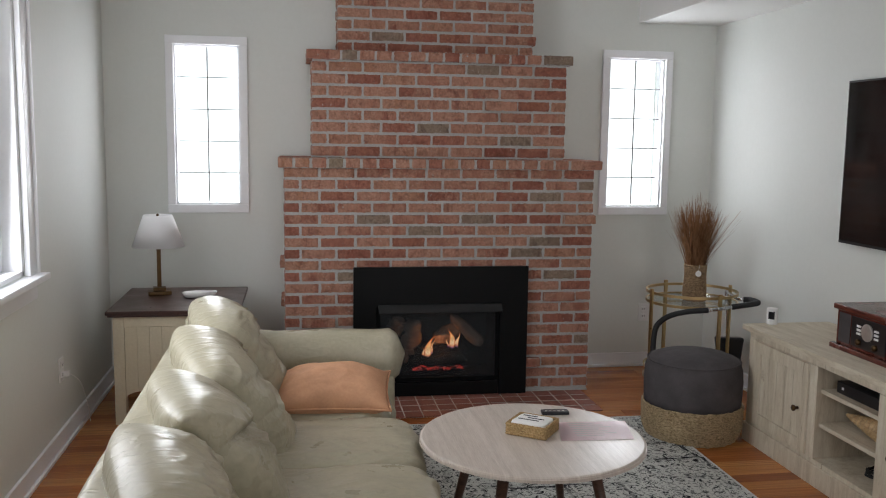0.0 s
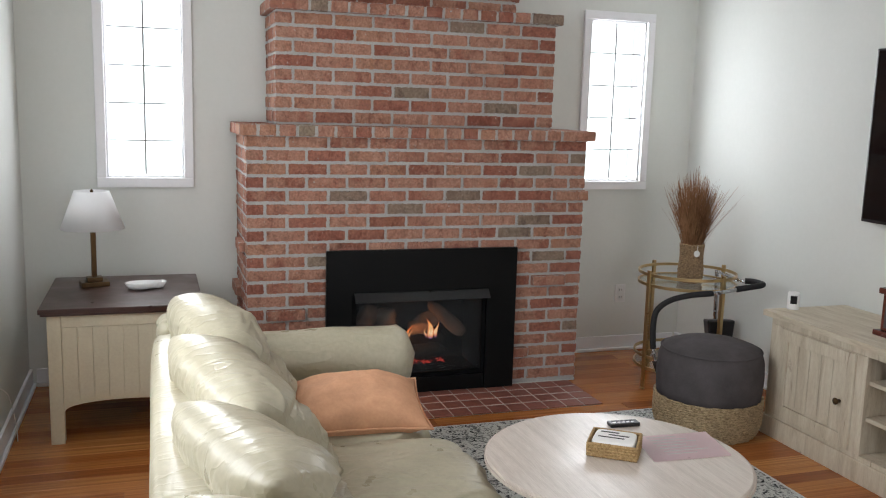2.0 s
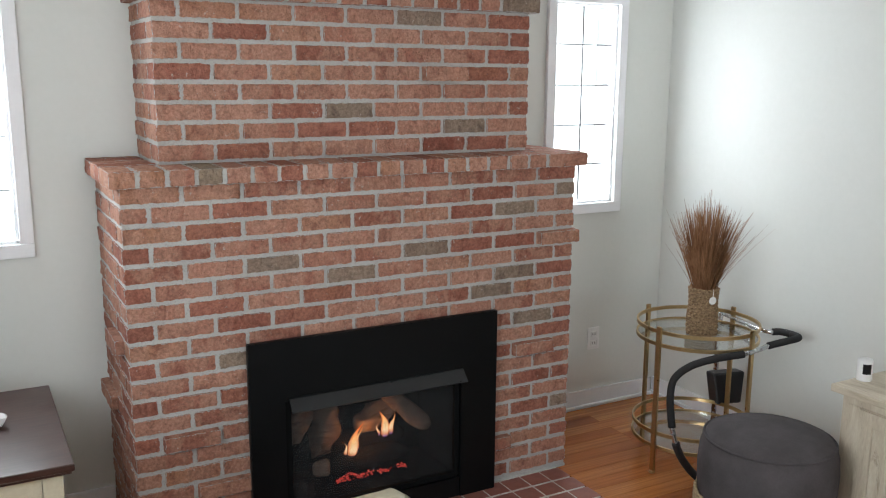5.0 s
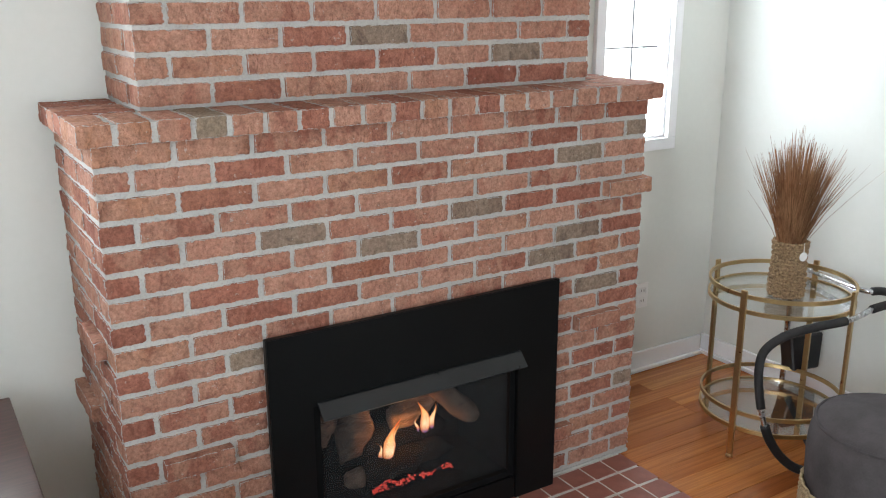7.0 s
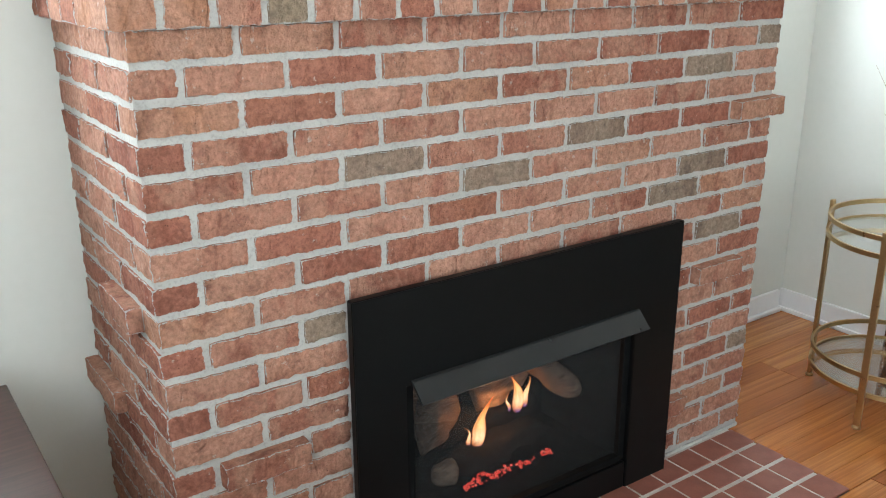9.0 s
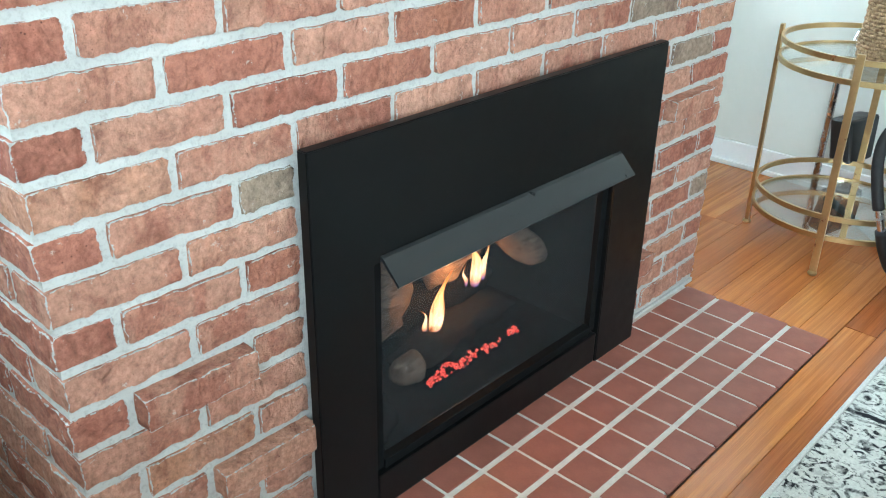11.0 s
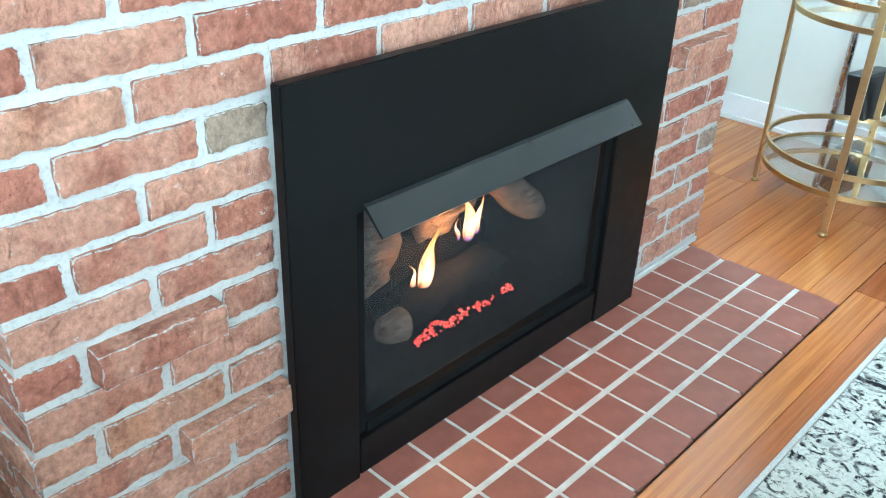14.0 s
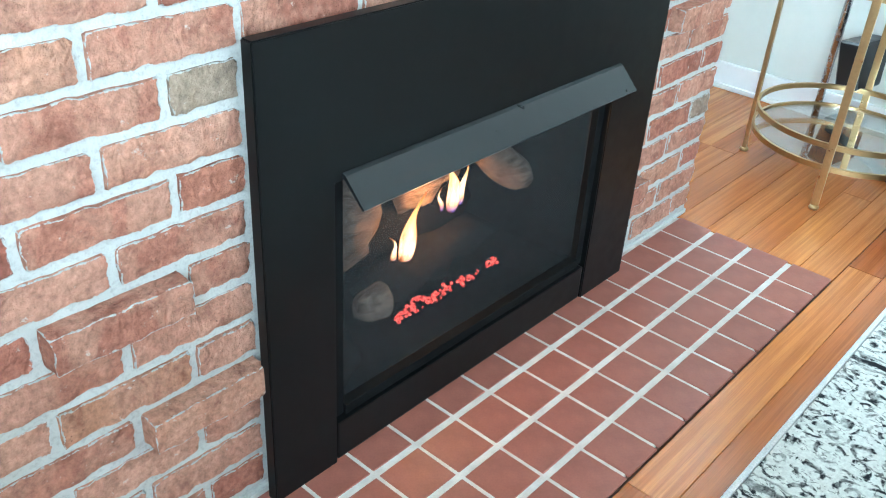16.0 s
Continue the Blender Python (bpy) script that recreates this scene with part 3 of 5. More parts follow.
# ---------------------------------------------------------------- windows
def small_window(name, hole, label):
    x0, x1, z0, z1 = hole
    w = thing(name, ((x0 + x1) / 2, BACK, z0), label, "window", "windows beside the chimney", "structure")
    hx, h = (x1 - x0) / 2, z1 - z0
    for n, b in (("casing", (-hx - 0.047, -hx, 0, h)), ("casing", (hx, hx + 0.047, 0, h)), ("casing", (-hx - 0.047, hx + 0.047, h, h + 0.05)), ("casing", (-hx - 0.047, hx + 0.047, -0.05, 0))):
        part(n, box(b[0], b[1], -0.022, -0.001, b[2], b[3], 0.004), M_trim, w)
    for b in ((-hx, -hx + 0.012, 0, h), (hx - 0.012, hx, 0, h), (-hx, hx, h - 0.012, h), (-hx, hx, 0, 0.012)):
        part("jamb", box(b[0], b[1], 0.001, 0.10, b[2], b[3], 0.002), M_trim, w)
    for k in range(1, 5):
        part("glazing_bar", box(-hx + 0.012, hx - 0.012, 0.022, 0.026, h * k / 5 - 0.0032, h * k / 5 + 0.0032), M_bar, w)
    part("glazing_bar", box(-0.0045, 0.0045, 0.027, 0.031, 0.012, h - 0.012), M_bar, w)
    p = part("pane", box(-hx + 0.012, hx - 0.012, 0.06, 0.064, 0.012, h - 0.012), M_pane, w)
    p.visible_shadow = False
    return w


M_bar = plain("grey_glazing_bar", (0.24, 0.24, 0.25), 0.5, 0, 0.05, 10, 0.0)
small_window("window_1", WL, "narrow white-framed window with a grid of glazing bars")
small_window("window_2", WR, "narrow white-framed window with a grid of glazing bars")

w = thing("window_3", (LEFT, (WS[0] + WS[1]) / 2, WS[2]), "large white sash window with a deep sill", "window", kind="structure")
hy, h = (WS[1] - WS[0]) / 2, WS[3] - WS[2]
for a, b, c, d in ((hy, hy + 0.105, -0.005, h), (-hy - 0.105, -hy, -0.005, h), (-hy - 0.105, hy + 0.105, h, h + 0.11)):
    part("casing", box(0.001, 0.024, a, b, c, d, 0.005), M_trim, w)
part("casing", box(0.0245, 0.036, hy + 0.085, hy + 0.105, -0.005, h + 0.1, 0.004), M_trim, w)
part("sill", box(-0.10, 0.068, -hy - 0.13, hy + 0.135, -0.034, -0.006, 0.008), M_trim, w)
part("apron", box(0.001, 0.02, -hy - 0.105, hy + 0.105, -0.115, -0.035, 0.006), M_trim, w)
for a, b, c, d in ((hy - 0.03, hy, 0, h), (-hy, -hy + 0.03, 0, h), (-hy, hy, h - 0.03, h), (-hy, hy, 0, 0.02)):
    part("jamb", box(-0.158, -0.001, a, b, c, d, 0.003), M_trim, w)
for a, b, c, d in ((hy - 0.095, hy - 0.031, 0.021, h - 0.031), (-hy + 0.031, -hy + 0.095, 0.021, h - 0.031), (-hy + 0.096, hy - 0.096, 0.021, 0.085), (-hy + 0.096, hy - 0.096, h - 0.09, h - 0.031), (-hy + 0.096, hy - 0.096, h * 0.5 - 0.03, h * 0.5 + 0.03), (-0.04, 0.04, 0.086, h * 0.5 - 0.031), (-0.04, 0.04, h * 0.5 + 0.031, h - 0.091)):
    part("sash_rail", box(-0.12, -0.075, a, b, c, d, 0.004), M_trim, w)
p = part("pane", box(-0.099, -0.095, -hy + 0.096, hy - 0.096, 0.086, h - 0.091), M_pane, w)
p.visible_shadow = False

for n, b in (("backdrop", (-1.6, 0.2, BACK + 0.9, BACK + 0.92, 0.6, 2.9)), ("backdrop", (1.3, 3.2, BACK + 0.9, BACK + 0.92, 0.6, 2.9)), ("backdrop", (LEFT - 1.3, LEFT - 1.28, 0.5, 5.3, 0.0, 3.2))):
    structure(n, box(*b), M_outdoor, "bright overcast daylight outside the window", "backdrop")

# ---------------------------------------------------------------- fireplace insert
FX0, FX1, FRONT = -0.081, 1.704, 4.99
IX0, IX1, IY, IZ = 0.300, 1.316, 4.945, 0.763
ins = thing("fireplace_insert", ((IX0 + IX1) / 2, IY, 0.0), "black steel gas fireplace insert burning behind glass", "fireplace")
hw = (IX1 - IX0) / 2
ox0, ox1 = 0.432 - 0.808, 1.150 - 0.808
bm = prism([(-hw, 0.003), (ox0 - 0.002, 0.003), (ox0 - 0.002, 0.534), (ox1 + 0.002, 0.534), (ox1 + 0.002, 0.003), (hw, 0.003), (hw, IZ), (-hw, IZ)], 0.0, 0.022)
bmesh.ops.bevel(bm, geom=bm.edges[:], offset=0.002, segments=2, affect="EDGES")
part("surround", bm, M_steel, ins, "black steel surround plate")
bm = bmesh.new()
for b in ((-hw + 0.02, ox0 - 0.012, 0.0225, 0.06, 0.004, IZ - 0.02), (ox1 + 0.012, hw - 0.02, 0.0225, 0.06, 0.004, IZ - 0.02), (ox0 - 0.011, ox1 + 0.011, 0.0225, 0.06, 0.572, IZ - 0.02)):
    box(*b, bm=bm)
part("back_flange", bm, M_soot, ins)
part("lower_panel", box(ox0 + 0.002, ox1 - 0.002, 0.003, 0.040, 0.006, 0.0865, 0.0035), M_steel, ins)
part("door_frame", box(ox0, ox0 + 0.022, 0.012, 0.040, 0.0915, 0.5335, 0.002), M_frame, ins)
part("door_frame", box(ox1 - 0.022, ox1, 0.012, 0.040, 0.0915, 0.5335, 0.002), M_frame, ins)
part("door_frame", box(ox0 + 0.0225, ox1 - 0.0225, 0.006, 0.040, 0.0915, 0.112, 0.003), M_frame, ins)
pane = part("fire_glass", box(ox0 + 0.0225, ox1 - 0.0225, 0.026, 0.030, 0.1125, 0.5595), M_fire_pane, ins, "dark glass pane with a fine safety screen")
pane.visible_shadow = False
bm = bmesh.new()
hx0, hx1 = 0.441 - 0.808, 1.157 - 0.808
prof = [(-0.001, 0.548), (-0.008, 0.545), (-0.046, 0.506), (-0.043, 0.503), (-0.006, 0.538), (-0.001, 0.540)]
va = [bm.verts.new((hx0, y, z)) for y, z in prof]
vb = [bm.verts.new((hx1, y, z)) for y, z in prof]
bm.faces.new(va)
bm.faces.new(vb[::-1])
for i in range(len(prof)):
    j = (i + 1) % len(prof)
    bm.faces.new((va[i], vb[i], vb[j], va[j]))
bmesh.ops.recalc_face_normals(bm, faces=bm.faces)
part("hood", bm, M_hood, ins, "sloping black steel heat deflector")
bm = bmesh.new()
for b in ((ox0, ox1, 0.36, 0.37, 0.075, 0.57), (ox0 - 0.01, ox0, 0.041, 0.37, 0.075, 0.57), (ox1, ox1 + 0.01, 0.041, 0.37, 0.075, 0.57), (ox0, ox1, 0.041, 0.36, 0.075, 0.085), (ox0, ox1, 0.041, 0.36, 0.56, 0.57)):
    box(*b, bm=bm)
part("firebox", bm, M_soot, ins, "soot-black firebox")


def log_mesh(a, b, r0, r1, seed, lump=0.15):
    bm = bmesh.new()
    pts = [Vector(a).lerp(Vector(b), i / 9) for i in range(10)]
    tube([tuple(p) for p in pts], [(r0 + (r1 - r0) * i / 9) * max(0.25, 1 - abs(i / 4.5 - 1) ** 5) ** 0.5 for i in range(10)], 14, bm=bm)
    for v in bm.verts:
        v.co += Vector((noise.noise(v.co * 22 + Vector((seed, 0, 0))), noise.noise(v.co * 22 + Vector((0, seed, 5))), noise.noise(v.co * 22 + Vector((3, 0, seed))))) * r0 * lump * 2
    return bm


X = 0.808
for ends, r0, r1, seed, lump, mat, words in (
        (((0.60, 0.27, 0.20), (1.02, 0.25, 0.22)), 0.05, 0.045, 1, 0.25, M_char, "charred ceramic log"),
        (((0.64, 0.165, 0.155), (0.98, 0.165, 0.195)), 0.040, 0.044, 2, 0.34, M_char, "charred lumpy front log"),
        (((0.90, 0.22, 0.44), (1.07, 0.13, 0.275)), 0.030, 0.044, 3, 0.18, M_log, "grey-brown ceramic log leaning across the fire"),
        (((0.62, 0.22, 0.21), (0.70, 0.25, 0.40)), 0.052, 0.048, 4, 0.30, M_log, "fire-lit ceramic log"),
        (((0.80, 0.24, 0.27), (0.95, 0.23, 0.36)), 0.044, 0.040, 5, 0.30, M_log, "fire-lit ceramic log"),
        (((0.560, 0.10, 0.205), (0.622, 0.075, 0.222)), 0.030, 0.035, 6, 0.16, M_log, "pale cut log end"),
        (((0.50, 0.12, 0.12), (0.55, 0.09, 0.150)), 0.046, 0.040, 7, 0.30, M_char, "charred log end"),
        (((0.50, 0.26, 0.26), (0.60, 0.25, 0.42)), 0.050, 0.050, 8, 0.30, M_log, "smoky ceramic log")):
    (ax, ay, az), (bx2, by2, bz) = ends
    part("fire_log", log_mesh((ax - X, ay, az), (bx2 - X, by2, bz), r0, r1, seed, lump), mat, ins, words, True)


def flame(x, y, z, h, w, lean, seed):
    """A flat, wavering tongue, broad below and pointed above."""
    bm = bmesh.new()
    n = 16
    rows = []
    for i in range(n):
        t = i / (n - 1)
        cx = lean * t * t + 0.010 * math.sin(t * 6 + seed) * t
        half = w * (0.25 + 3.4 * t * (1 - t) ** 2.2) * (1 - t) ** 0.45 * (1 + 0.10 * math.sin(t * 9 + seed * 3))
        half = max(0.0008, half)
        deep = max(0.0008, half * 0.4)
        rows.append([bm.verts.new((cx + half * math.cos(q), deep * math.sin(q), h * t)) for q in (k * math.pi / 8 for k in range(16))])
    for a, b in zip(rows, rows[1:]):
        for k in range(16):
            bm.faces.new((a[k], a[(k + 1) % 16], b[(k + 1) % 16], b[k]))
    cores = [(1 - abs(math.cos(k * math.pi / 8)) ** 2) * (1 - 0.8 * (i / (n - 1)) ** 3) for i in range(n) for k in range(16)]
    f = part("flame", bm, M_flame, ins, "licking yellow gas flame", True)
    f.data.attributes.new("core", "FLOAT", "POINT").data.foreach_set("value", cores)
    f.location = (x - X, y, z)


flame(0.748, 0.160, 0.190, 0.140, 0.040, 0.046, 1.0)
flame(0.775, 0.175, 0.212, 0.095, 0.018, 0.018, 2.3)
flame(0.728, 0.170, 0.195, 0.065, 0.012, -0.010, 4.0)
flame(0.902, 0.180, 0.242, 0.120, 0.034, -0.016, 5.0)
flame(0.932, 0.185, 0.246, 0.090, 0.020, 0.012, 3.1)
flame(0.880, 0.190, 0.246, 0.055, 0.010, -0.010, 7.4)
random.seed(5)
bm = bmesh.new()
for i in range(150):
    t = random.random()
    x = 0.655 + 0.30 * t - X
    if 0.52 < t < 0.58 or 0.78 < t < 0.84:
        continue
    c = (x, 0.085 + 0.012 * random.random(), 0.137 + 0.028 * random.random() * (0.4 + 0.6 * math.sin(t * 9) ** 2))
    bmesh.ops.create_icosphere(bm, subdivisions=1, radius=0.0022 + 0.0028 * random.random(), matrix=Matrix.Translation(c))
e = part("embers", bm, M_ember, ins, "bed of glowing red embers")
e["kind"] = "stuff"

# ---------------------------------------------------------------- rug
R0, R1, RY0, RY1 = -0.35, 1.885, 1.45, 4.423
rug = thing("area_rug", ((R0 + R1) / 2, (RY0 + RY1) / 2, 0.0), "worn black and ivory patterned rug under the coffee table", "rug")
rw, rl = (R1 - R0) / 2, (RY1 - RY0) / 2
part("rug_field", box(-rw, rw, -rl, rl, 0.001, 0.010, 0.003), M_rug, rug)
for a, b, c, d in ((-rw - 0.012, rw + 0.012, rl + 0.001, rl + 0.013), (-rw - 0.012, rw + 0.012, -rl - 0.013, -rl - 0.001), (-rw - 0.013, -rw - 0.001, -rl, rl), (rw + 0.001, rw + 0.013, -rl, rl)):
    part("binding", box(a, b, c, d, 0.001, 0.009, 0.003), M_rug_edge, rug, "pale woven edge")

# ---------------------------------------------------------------- sofa
sofa = thing("sofa", (0.0, 0.0, 0.0), "cream leather sofa with loose puffy back cushions", "sofa")
SY0, SY1 = 1.75, 4.10
part("base", box(-0.42, 0.36, SY0 + 0.05, SY1 - 0.06, 0.05, 0.28, 0.03, 3), M_leather, sofa, smooth=True)
for x, y in ((-0.38, SY0 + 0.1), (0.32, SY0 + 0.1), (-0.38, SY1 - 0.12), (0.32, SY1 - 0.12)):
    part("foot", lathe([(0.0, 0.0), (0.022, 0.0), (0.03, 0.05), (0.0, 0.05)], 12, (x, y)), M_walnut, sofa)
back = puff(0.17, SY1 - SY0 - 0.10, 0.62, 7, 0.006, 4, 3.0, 48, 24)
part("back", placed(back, pose(-0.425, (SY0 + SY1) / 2 - 0.02, 0.365, 0, -3, 0)), M_leather, sofa, "smooth outer back of the sofa", True)
knot = puff(0.15, 0.13, 0.13, 2.6, 0.012, 14, 5.0, 56, 36, (1, 1, 1), 0.010)
part("corner_gather", placed(knot, pose(-0.425, SY1 - 0.11, 0.655, 20, -20, 0)), M_leather, sofa, "bunched leather at the corner of the back", True)
seats = [(1.80, 2.27), (2.28, 2.80), (2.81, 3.30), (3.31, 3.86)]
for i, (a, b) in enumerate(seats):
    bm = puff(0.74 - (0.05 if i == 3 else 0), b - a + 0.03, 0.22, 5, 0.005, 6, i * 3.7, 150, 60, (1, 1.6, 1), 0.017)
    part("seat_cushion", placed(bm, pose(0.055 - (0.025 if i == 3 else 0), (a + b) / 2, 0.325)), M_leather, sofa, smooth=True)
# back cushions, each slumped against the back with a gathered fold under its head
for i, (mid_y, wide, high, tilt, turn) in enumerate(((2.02, 0.64, 0.57, -21, 15), (2.58, 0.64, 0.57, -20, 16), (3.14, 0.64, 0.56, -21, 14), (3.67, 0.60, 0.60, -21, 11))):
    c = part("back_cushion", placed(gathered_cushion(wide, high, 0.30, 3.1 + i * 7.7, 0.40 - 0.06 * (i % 2)), pose(-0.250, mid_y, 0.530, (4, -3, 3, 5)[i], tilt, turn)), M_leather, sofa, "soft creased leather back cushion", True)
for y, s in ((SY1 - 0.12, 1), (SY0 + 0.12, -1)):
    roll = bmesh.new()
    n = 26
    pts, rad = [], []
    for i in range(n):
        t = i / (n - 1)
        pts.append((-0.36 + 0.84 * t, y + 0.006 * math.sin(t * 9), 0.50 + 0.004 * math.sin(t * 13)))
        edge = min(t, 1 - t) * 13
        rad.append(0.118 * (min(1, max(0.0, edge)) ** 0.36 if edge < 1 else 1) + 0.002)
    tube(pts, rad, 28, bm=roll)
    for v in roll.verts:
        v.co += Vector((0, 1, 1)) * 0.003 * noise.noise(Vector((v.co.x * 16, v.co.y * 4, v.co.z * 4)))
    arm = part("arm_roll", roll, M_leather, sofa, "fat rolled leather arm", True)
    part("arm_panel", placed(puff(0.80, 0.20, 0.43, 7, 0.005, 5, 50 + y, 40, 20), pose(0.03, y + s * 0.0, 0.265)), M_leather, sofa, smooth=True)

bm = bmesh.new()
NX, NY = 52, 36
grid = {}
for s in (0, 1):
    for i in range(NX + 1):
        for j in range(NY + 1):
            u, v = i / NX * 2 - 1, j / NY * 2 - 1
            fat = ((1 - abs(u) ** 2.2) * (1 - abs(v) ** 2.2)) ** 0.62
            pin = 1 - 0.07 * (1 - v * v) * abs(u) ** 3
            pin2 = 1 - 0.10 * (1 - u * u) * abs(v) ** 3
            z = (fat * 0.100 + 0.007 * fat * tent(noise.noise(Vector((u * 1.5 + v, v * 2.6 - u, 2 + s))), 0.25) + 0.011 * noise.noise(Vector((u * 3, v * 3, 4 + s * 9))) * fat) * (1 if s else -1)
            key = (i, j, s if 0 < i < NX and 0 < j < NY else 2)
            if key not in grid:
                grid[key] = bm.verts.new((u * 0.230 * pin, v * 0.158 * pin2, z))
for s in (0, 1):
    for i in range(NX):
        for j in range(NY):
            q = [grid[(a, b, s if 0 < a < NX and 0 < b < NY else 2)] for a, b in ((i, j), (i + 1, j), (i + 1, j + 1), (i, j + 1))]
            bm.faces.new(q if s else q[::-1])
pil = thing("throw_pillow", (0.20, 3.50, 0.545), "peach velvet lumbar pillow lying on the sofa seat", "pillow")
pil.matrix_world = pose(0.128, 3.475, 0.480, 13, 0, -5)
part("cover", bm, M_peach, pil, smooth=True)
loop = []
for k in range(72):
    t = k / 72 * 4
    side, f = int(t), (t - int(t)) * 2 - 1
    u, v = ((f, -1), (1, f), (-f, 1), (-1, -f))[side]
    loop.append((u * 0.234 * (1 - 0.07 * (1 - v * v) * abs(u) ** 3), v * 0.162 * (1 - 0.10 * (1 - u * u) * abs(v) ** 3), 0))
part("piping", tube(loop, 0.004, 6, True), M_peach, pil, smooth=True)

# ---------------------------------------------------------------- coffee table and what lies on it
CT = (0.803, 2.915)
TZ = 0.455
table = thing("coffee_table", (*CT, 0.010), "round whitewashed oak coffee table on splayed dark legs", "table")
tz = TZ - 0.010
part("tabletop", lathe([(0.0, tz - 0.021), (0.378, tz - 0.021), (0.390, tz - 0.018), (0.394, tz - 0.010), (0.392, tz - 0.003), (0.386, tz), (0.0, tz)], 72), M_top, table)
part("rim", lathe([(0.391, tz - 0.017), (0.3965, tz - 0.017), (0.3965, tz - 0.007), (0.391, tz - 0.007)], 72, close=True), M_top, table)
for k in range(4):
    a = radians(52 + 90 * k)
    c, s = math.cos(a), math.sin(a)
    part("leg", tube([(0.22 * c, 0.22 * s, tz - 0.027), (0.33 * c, 0.33 * s, 0.0)], [0.021, 0.012], 12), M_walnut, table, smooth=True)
    part("bracket", box(0.21 * c - 0.035, 0.21 * c + 0.035, 0.21 * s - 0.035, 0.21 * s + 0.035, tz - 0.034, tz - 0.0215, 0.002), M_walnut, table)

bk = thing("napkin_basket", (0.815, 2.955, TZ), "small wicker napkin basket with white napkins", "basket", rz=-36)
random.seed(8)
for k in range(5):
    z = 0.006 + k * 0.0085
    loop = []
    for i in range(56):
        t = i / 56 * 4
        side, f = int(t), (t - int(t)) * 2 - 1
        u, v = ((f, -1), (1, f), (-f, 1), (-1, -f))[side]
        wob = 0.0025 * math.sin(i * math.pi + k * math.pi)
        loop.append((u * (0.072 + wob), v * (0.066 + wob), z))
    part("wicker_strand", tube(loop, 0.0052, 6, True), M_wicker, bk, smooth=True)
part("basket_bottom", box(-0.068, 0.068, -0.062, 0.062, 0.001, 0.006), M_wicker, bk)
bm = placed(puff(0.128, 0.116, 0.038, 8, 0.002, 20, 2, 28, 14), pose(0, 0, 0.030))
part("napkin", bm, M_tissue, bk, "white folded paper napkin", True)
for k, (x0, x1) in enumerate(((-0.045, 0.010), (-0.020, 0.042), (-0.048, 0.030))):
    part("print_mark", box(x0, x1, 0.022 - 0.022 * k, 0.030 - 0.022 * k, 0.0492, 0.0498), M_felt, bk)

rc = thing("remote_control", (0.955, 3.15, TZ), "slim black remote control on the table", "remote", rz=-4)
part("case", box(-0.052, 0.052, -0.018, 0.018, 0.001, 0.014, 0.005, 3), M_plastic, rc)
for i in range(5):
    for j in range(2):
        part("button", box(-0.040 + i * 0.016, -0.031 + i * 0.016, -0.010 + j * 0.012, -0.003 + j * 0.012, 0.0135, 0.0155, 0.001), M_felt if j else M_silver, rc)
pp = thing("paper_sheet", (1.04, 2.94, TZ), "sheet of printed pink paper", "paper", rz=-3)
bm = bmesh.new()
g = [[bm.verts.new((-0.13 + 0.26 * i / 8 + 0.03 * (j / 6 - 0.5), -0.10 + 0.20 * j / 6, 0.0012 + 0.002 * abs(noise.noise(Vector((i * 0.6, j * 0.6, 0)))))) for j in range(7)] for i in range(9)]
for i in range(8):
    for j in range(6):
        bm.faces.new((g[i][j], g[i + 1][j], g[i + 1][j + 1], g[i][j + 1]))
bmesh.ops.solidify(bm, geom=bm.faces, thickness=0.0006)
part("sheet", bm, M_paper, pp)
for k in range(7):
    part("print_line", box(-0.08, -0.08 + 0.10 + 0.05 * ((k * 7) % 3) / 2, 0.072 - 0.022 * k, 0.076 - 0.022 * k, 0.0042, 0.0046), M_tissue, pp)

# ---------------------------------------------------------------- end table, lamp, dish
et = thing("end_table", (-0.637, 4.965, 0.0), "cream beadboard end table with a dark top", "table")
TX, TY, TH = 0.333, 0.366, 0.60
bm = bmesh.new()
box(-TX, TX, -TY, TY, TH - 0.022, TH, 0.006, 3, bm=bm)
part("top", bm, M_espresso, et, "dark espresso-stained table top")
part("top_edge", box(-TX + 0.008, TX - 0.008, -TY + 0.008, TY - 0.008, TH - 0.032, TH - 0.0225, 0.003), M_espresso, et)
bx, by = TX - 0.03, TY - 0.03
for sx in (-1, 1):
    for sy in (-1, 1):
        x0, y0 = sx * (bx - 0.0275), sy * (by - 0.0275)
        part("leg", box(x0 - 0.0275, x0 + 0.0275, y0 - 0.0275, y0 + 0.0275, 0.0, TH - 0.0325, 0.003), M_cream, et)
arch = [(-bx + 0.056, TH - 0.033), (bx - 0.056, TH - 0.033), (bx - 0.056, 0.13)]
arch += [((bx - 0.056) * math.cos(math.pi * k / 16), 0.13 + 0.055 * math.sin(math.pi * k / 16) ** 0.6) for k in range(1, 16)]
arch += [(-bx + 0.056, 0.13)]
for sy in (-1, 1):
    part("panel", prism(arch, sy * (by - 0.012) - 0.006, sy * (by - 0.012) + 0.006), M_cream, et)
    part("rail", box(-bx + 0.056, bx - 0.056, sy * (by - 0.004) - 0.006, sy * (by - 0.004) + 0.006, TH - 0.085, TH - 0.034, 0.002), M_cream, et)
    nb = 8
    for k in range(nb):
        w0 = -bx + 0.058 + k * (2 * bx - 0.116) / nb
        part("beadboard", box(w0 + 0.002, w0 + (2 * bx - 0.116) / nb - 0.002, sy * (by - 0.005) - 0.0035, sy * (by - 0.005) + 0.0035, 0.192, TH - 0.086, 0.002), M_cream, et)
for sx in (-1, 1):
    part("panel", box(sx * (bx - 0.012) - 0.006, sx * (bx - 0.012) + 0.006, -by + 0.056, by - 0.056, 0.15, TH - 0.033), M_cream, et)

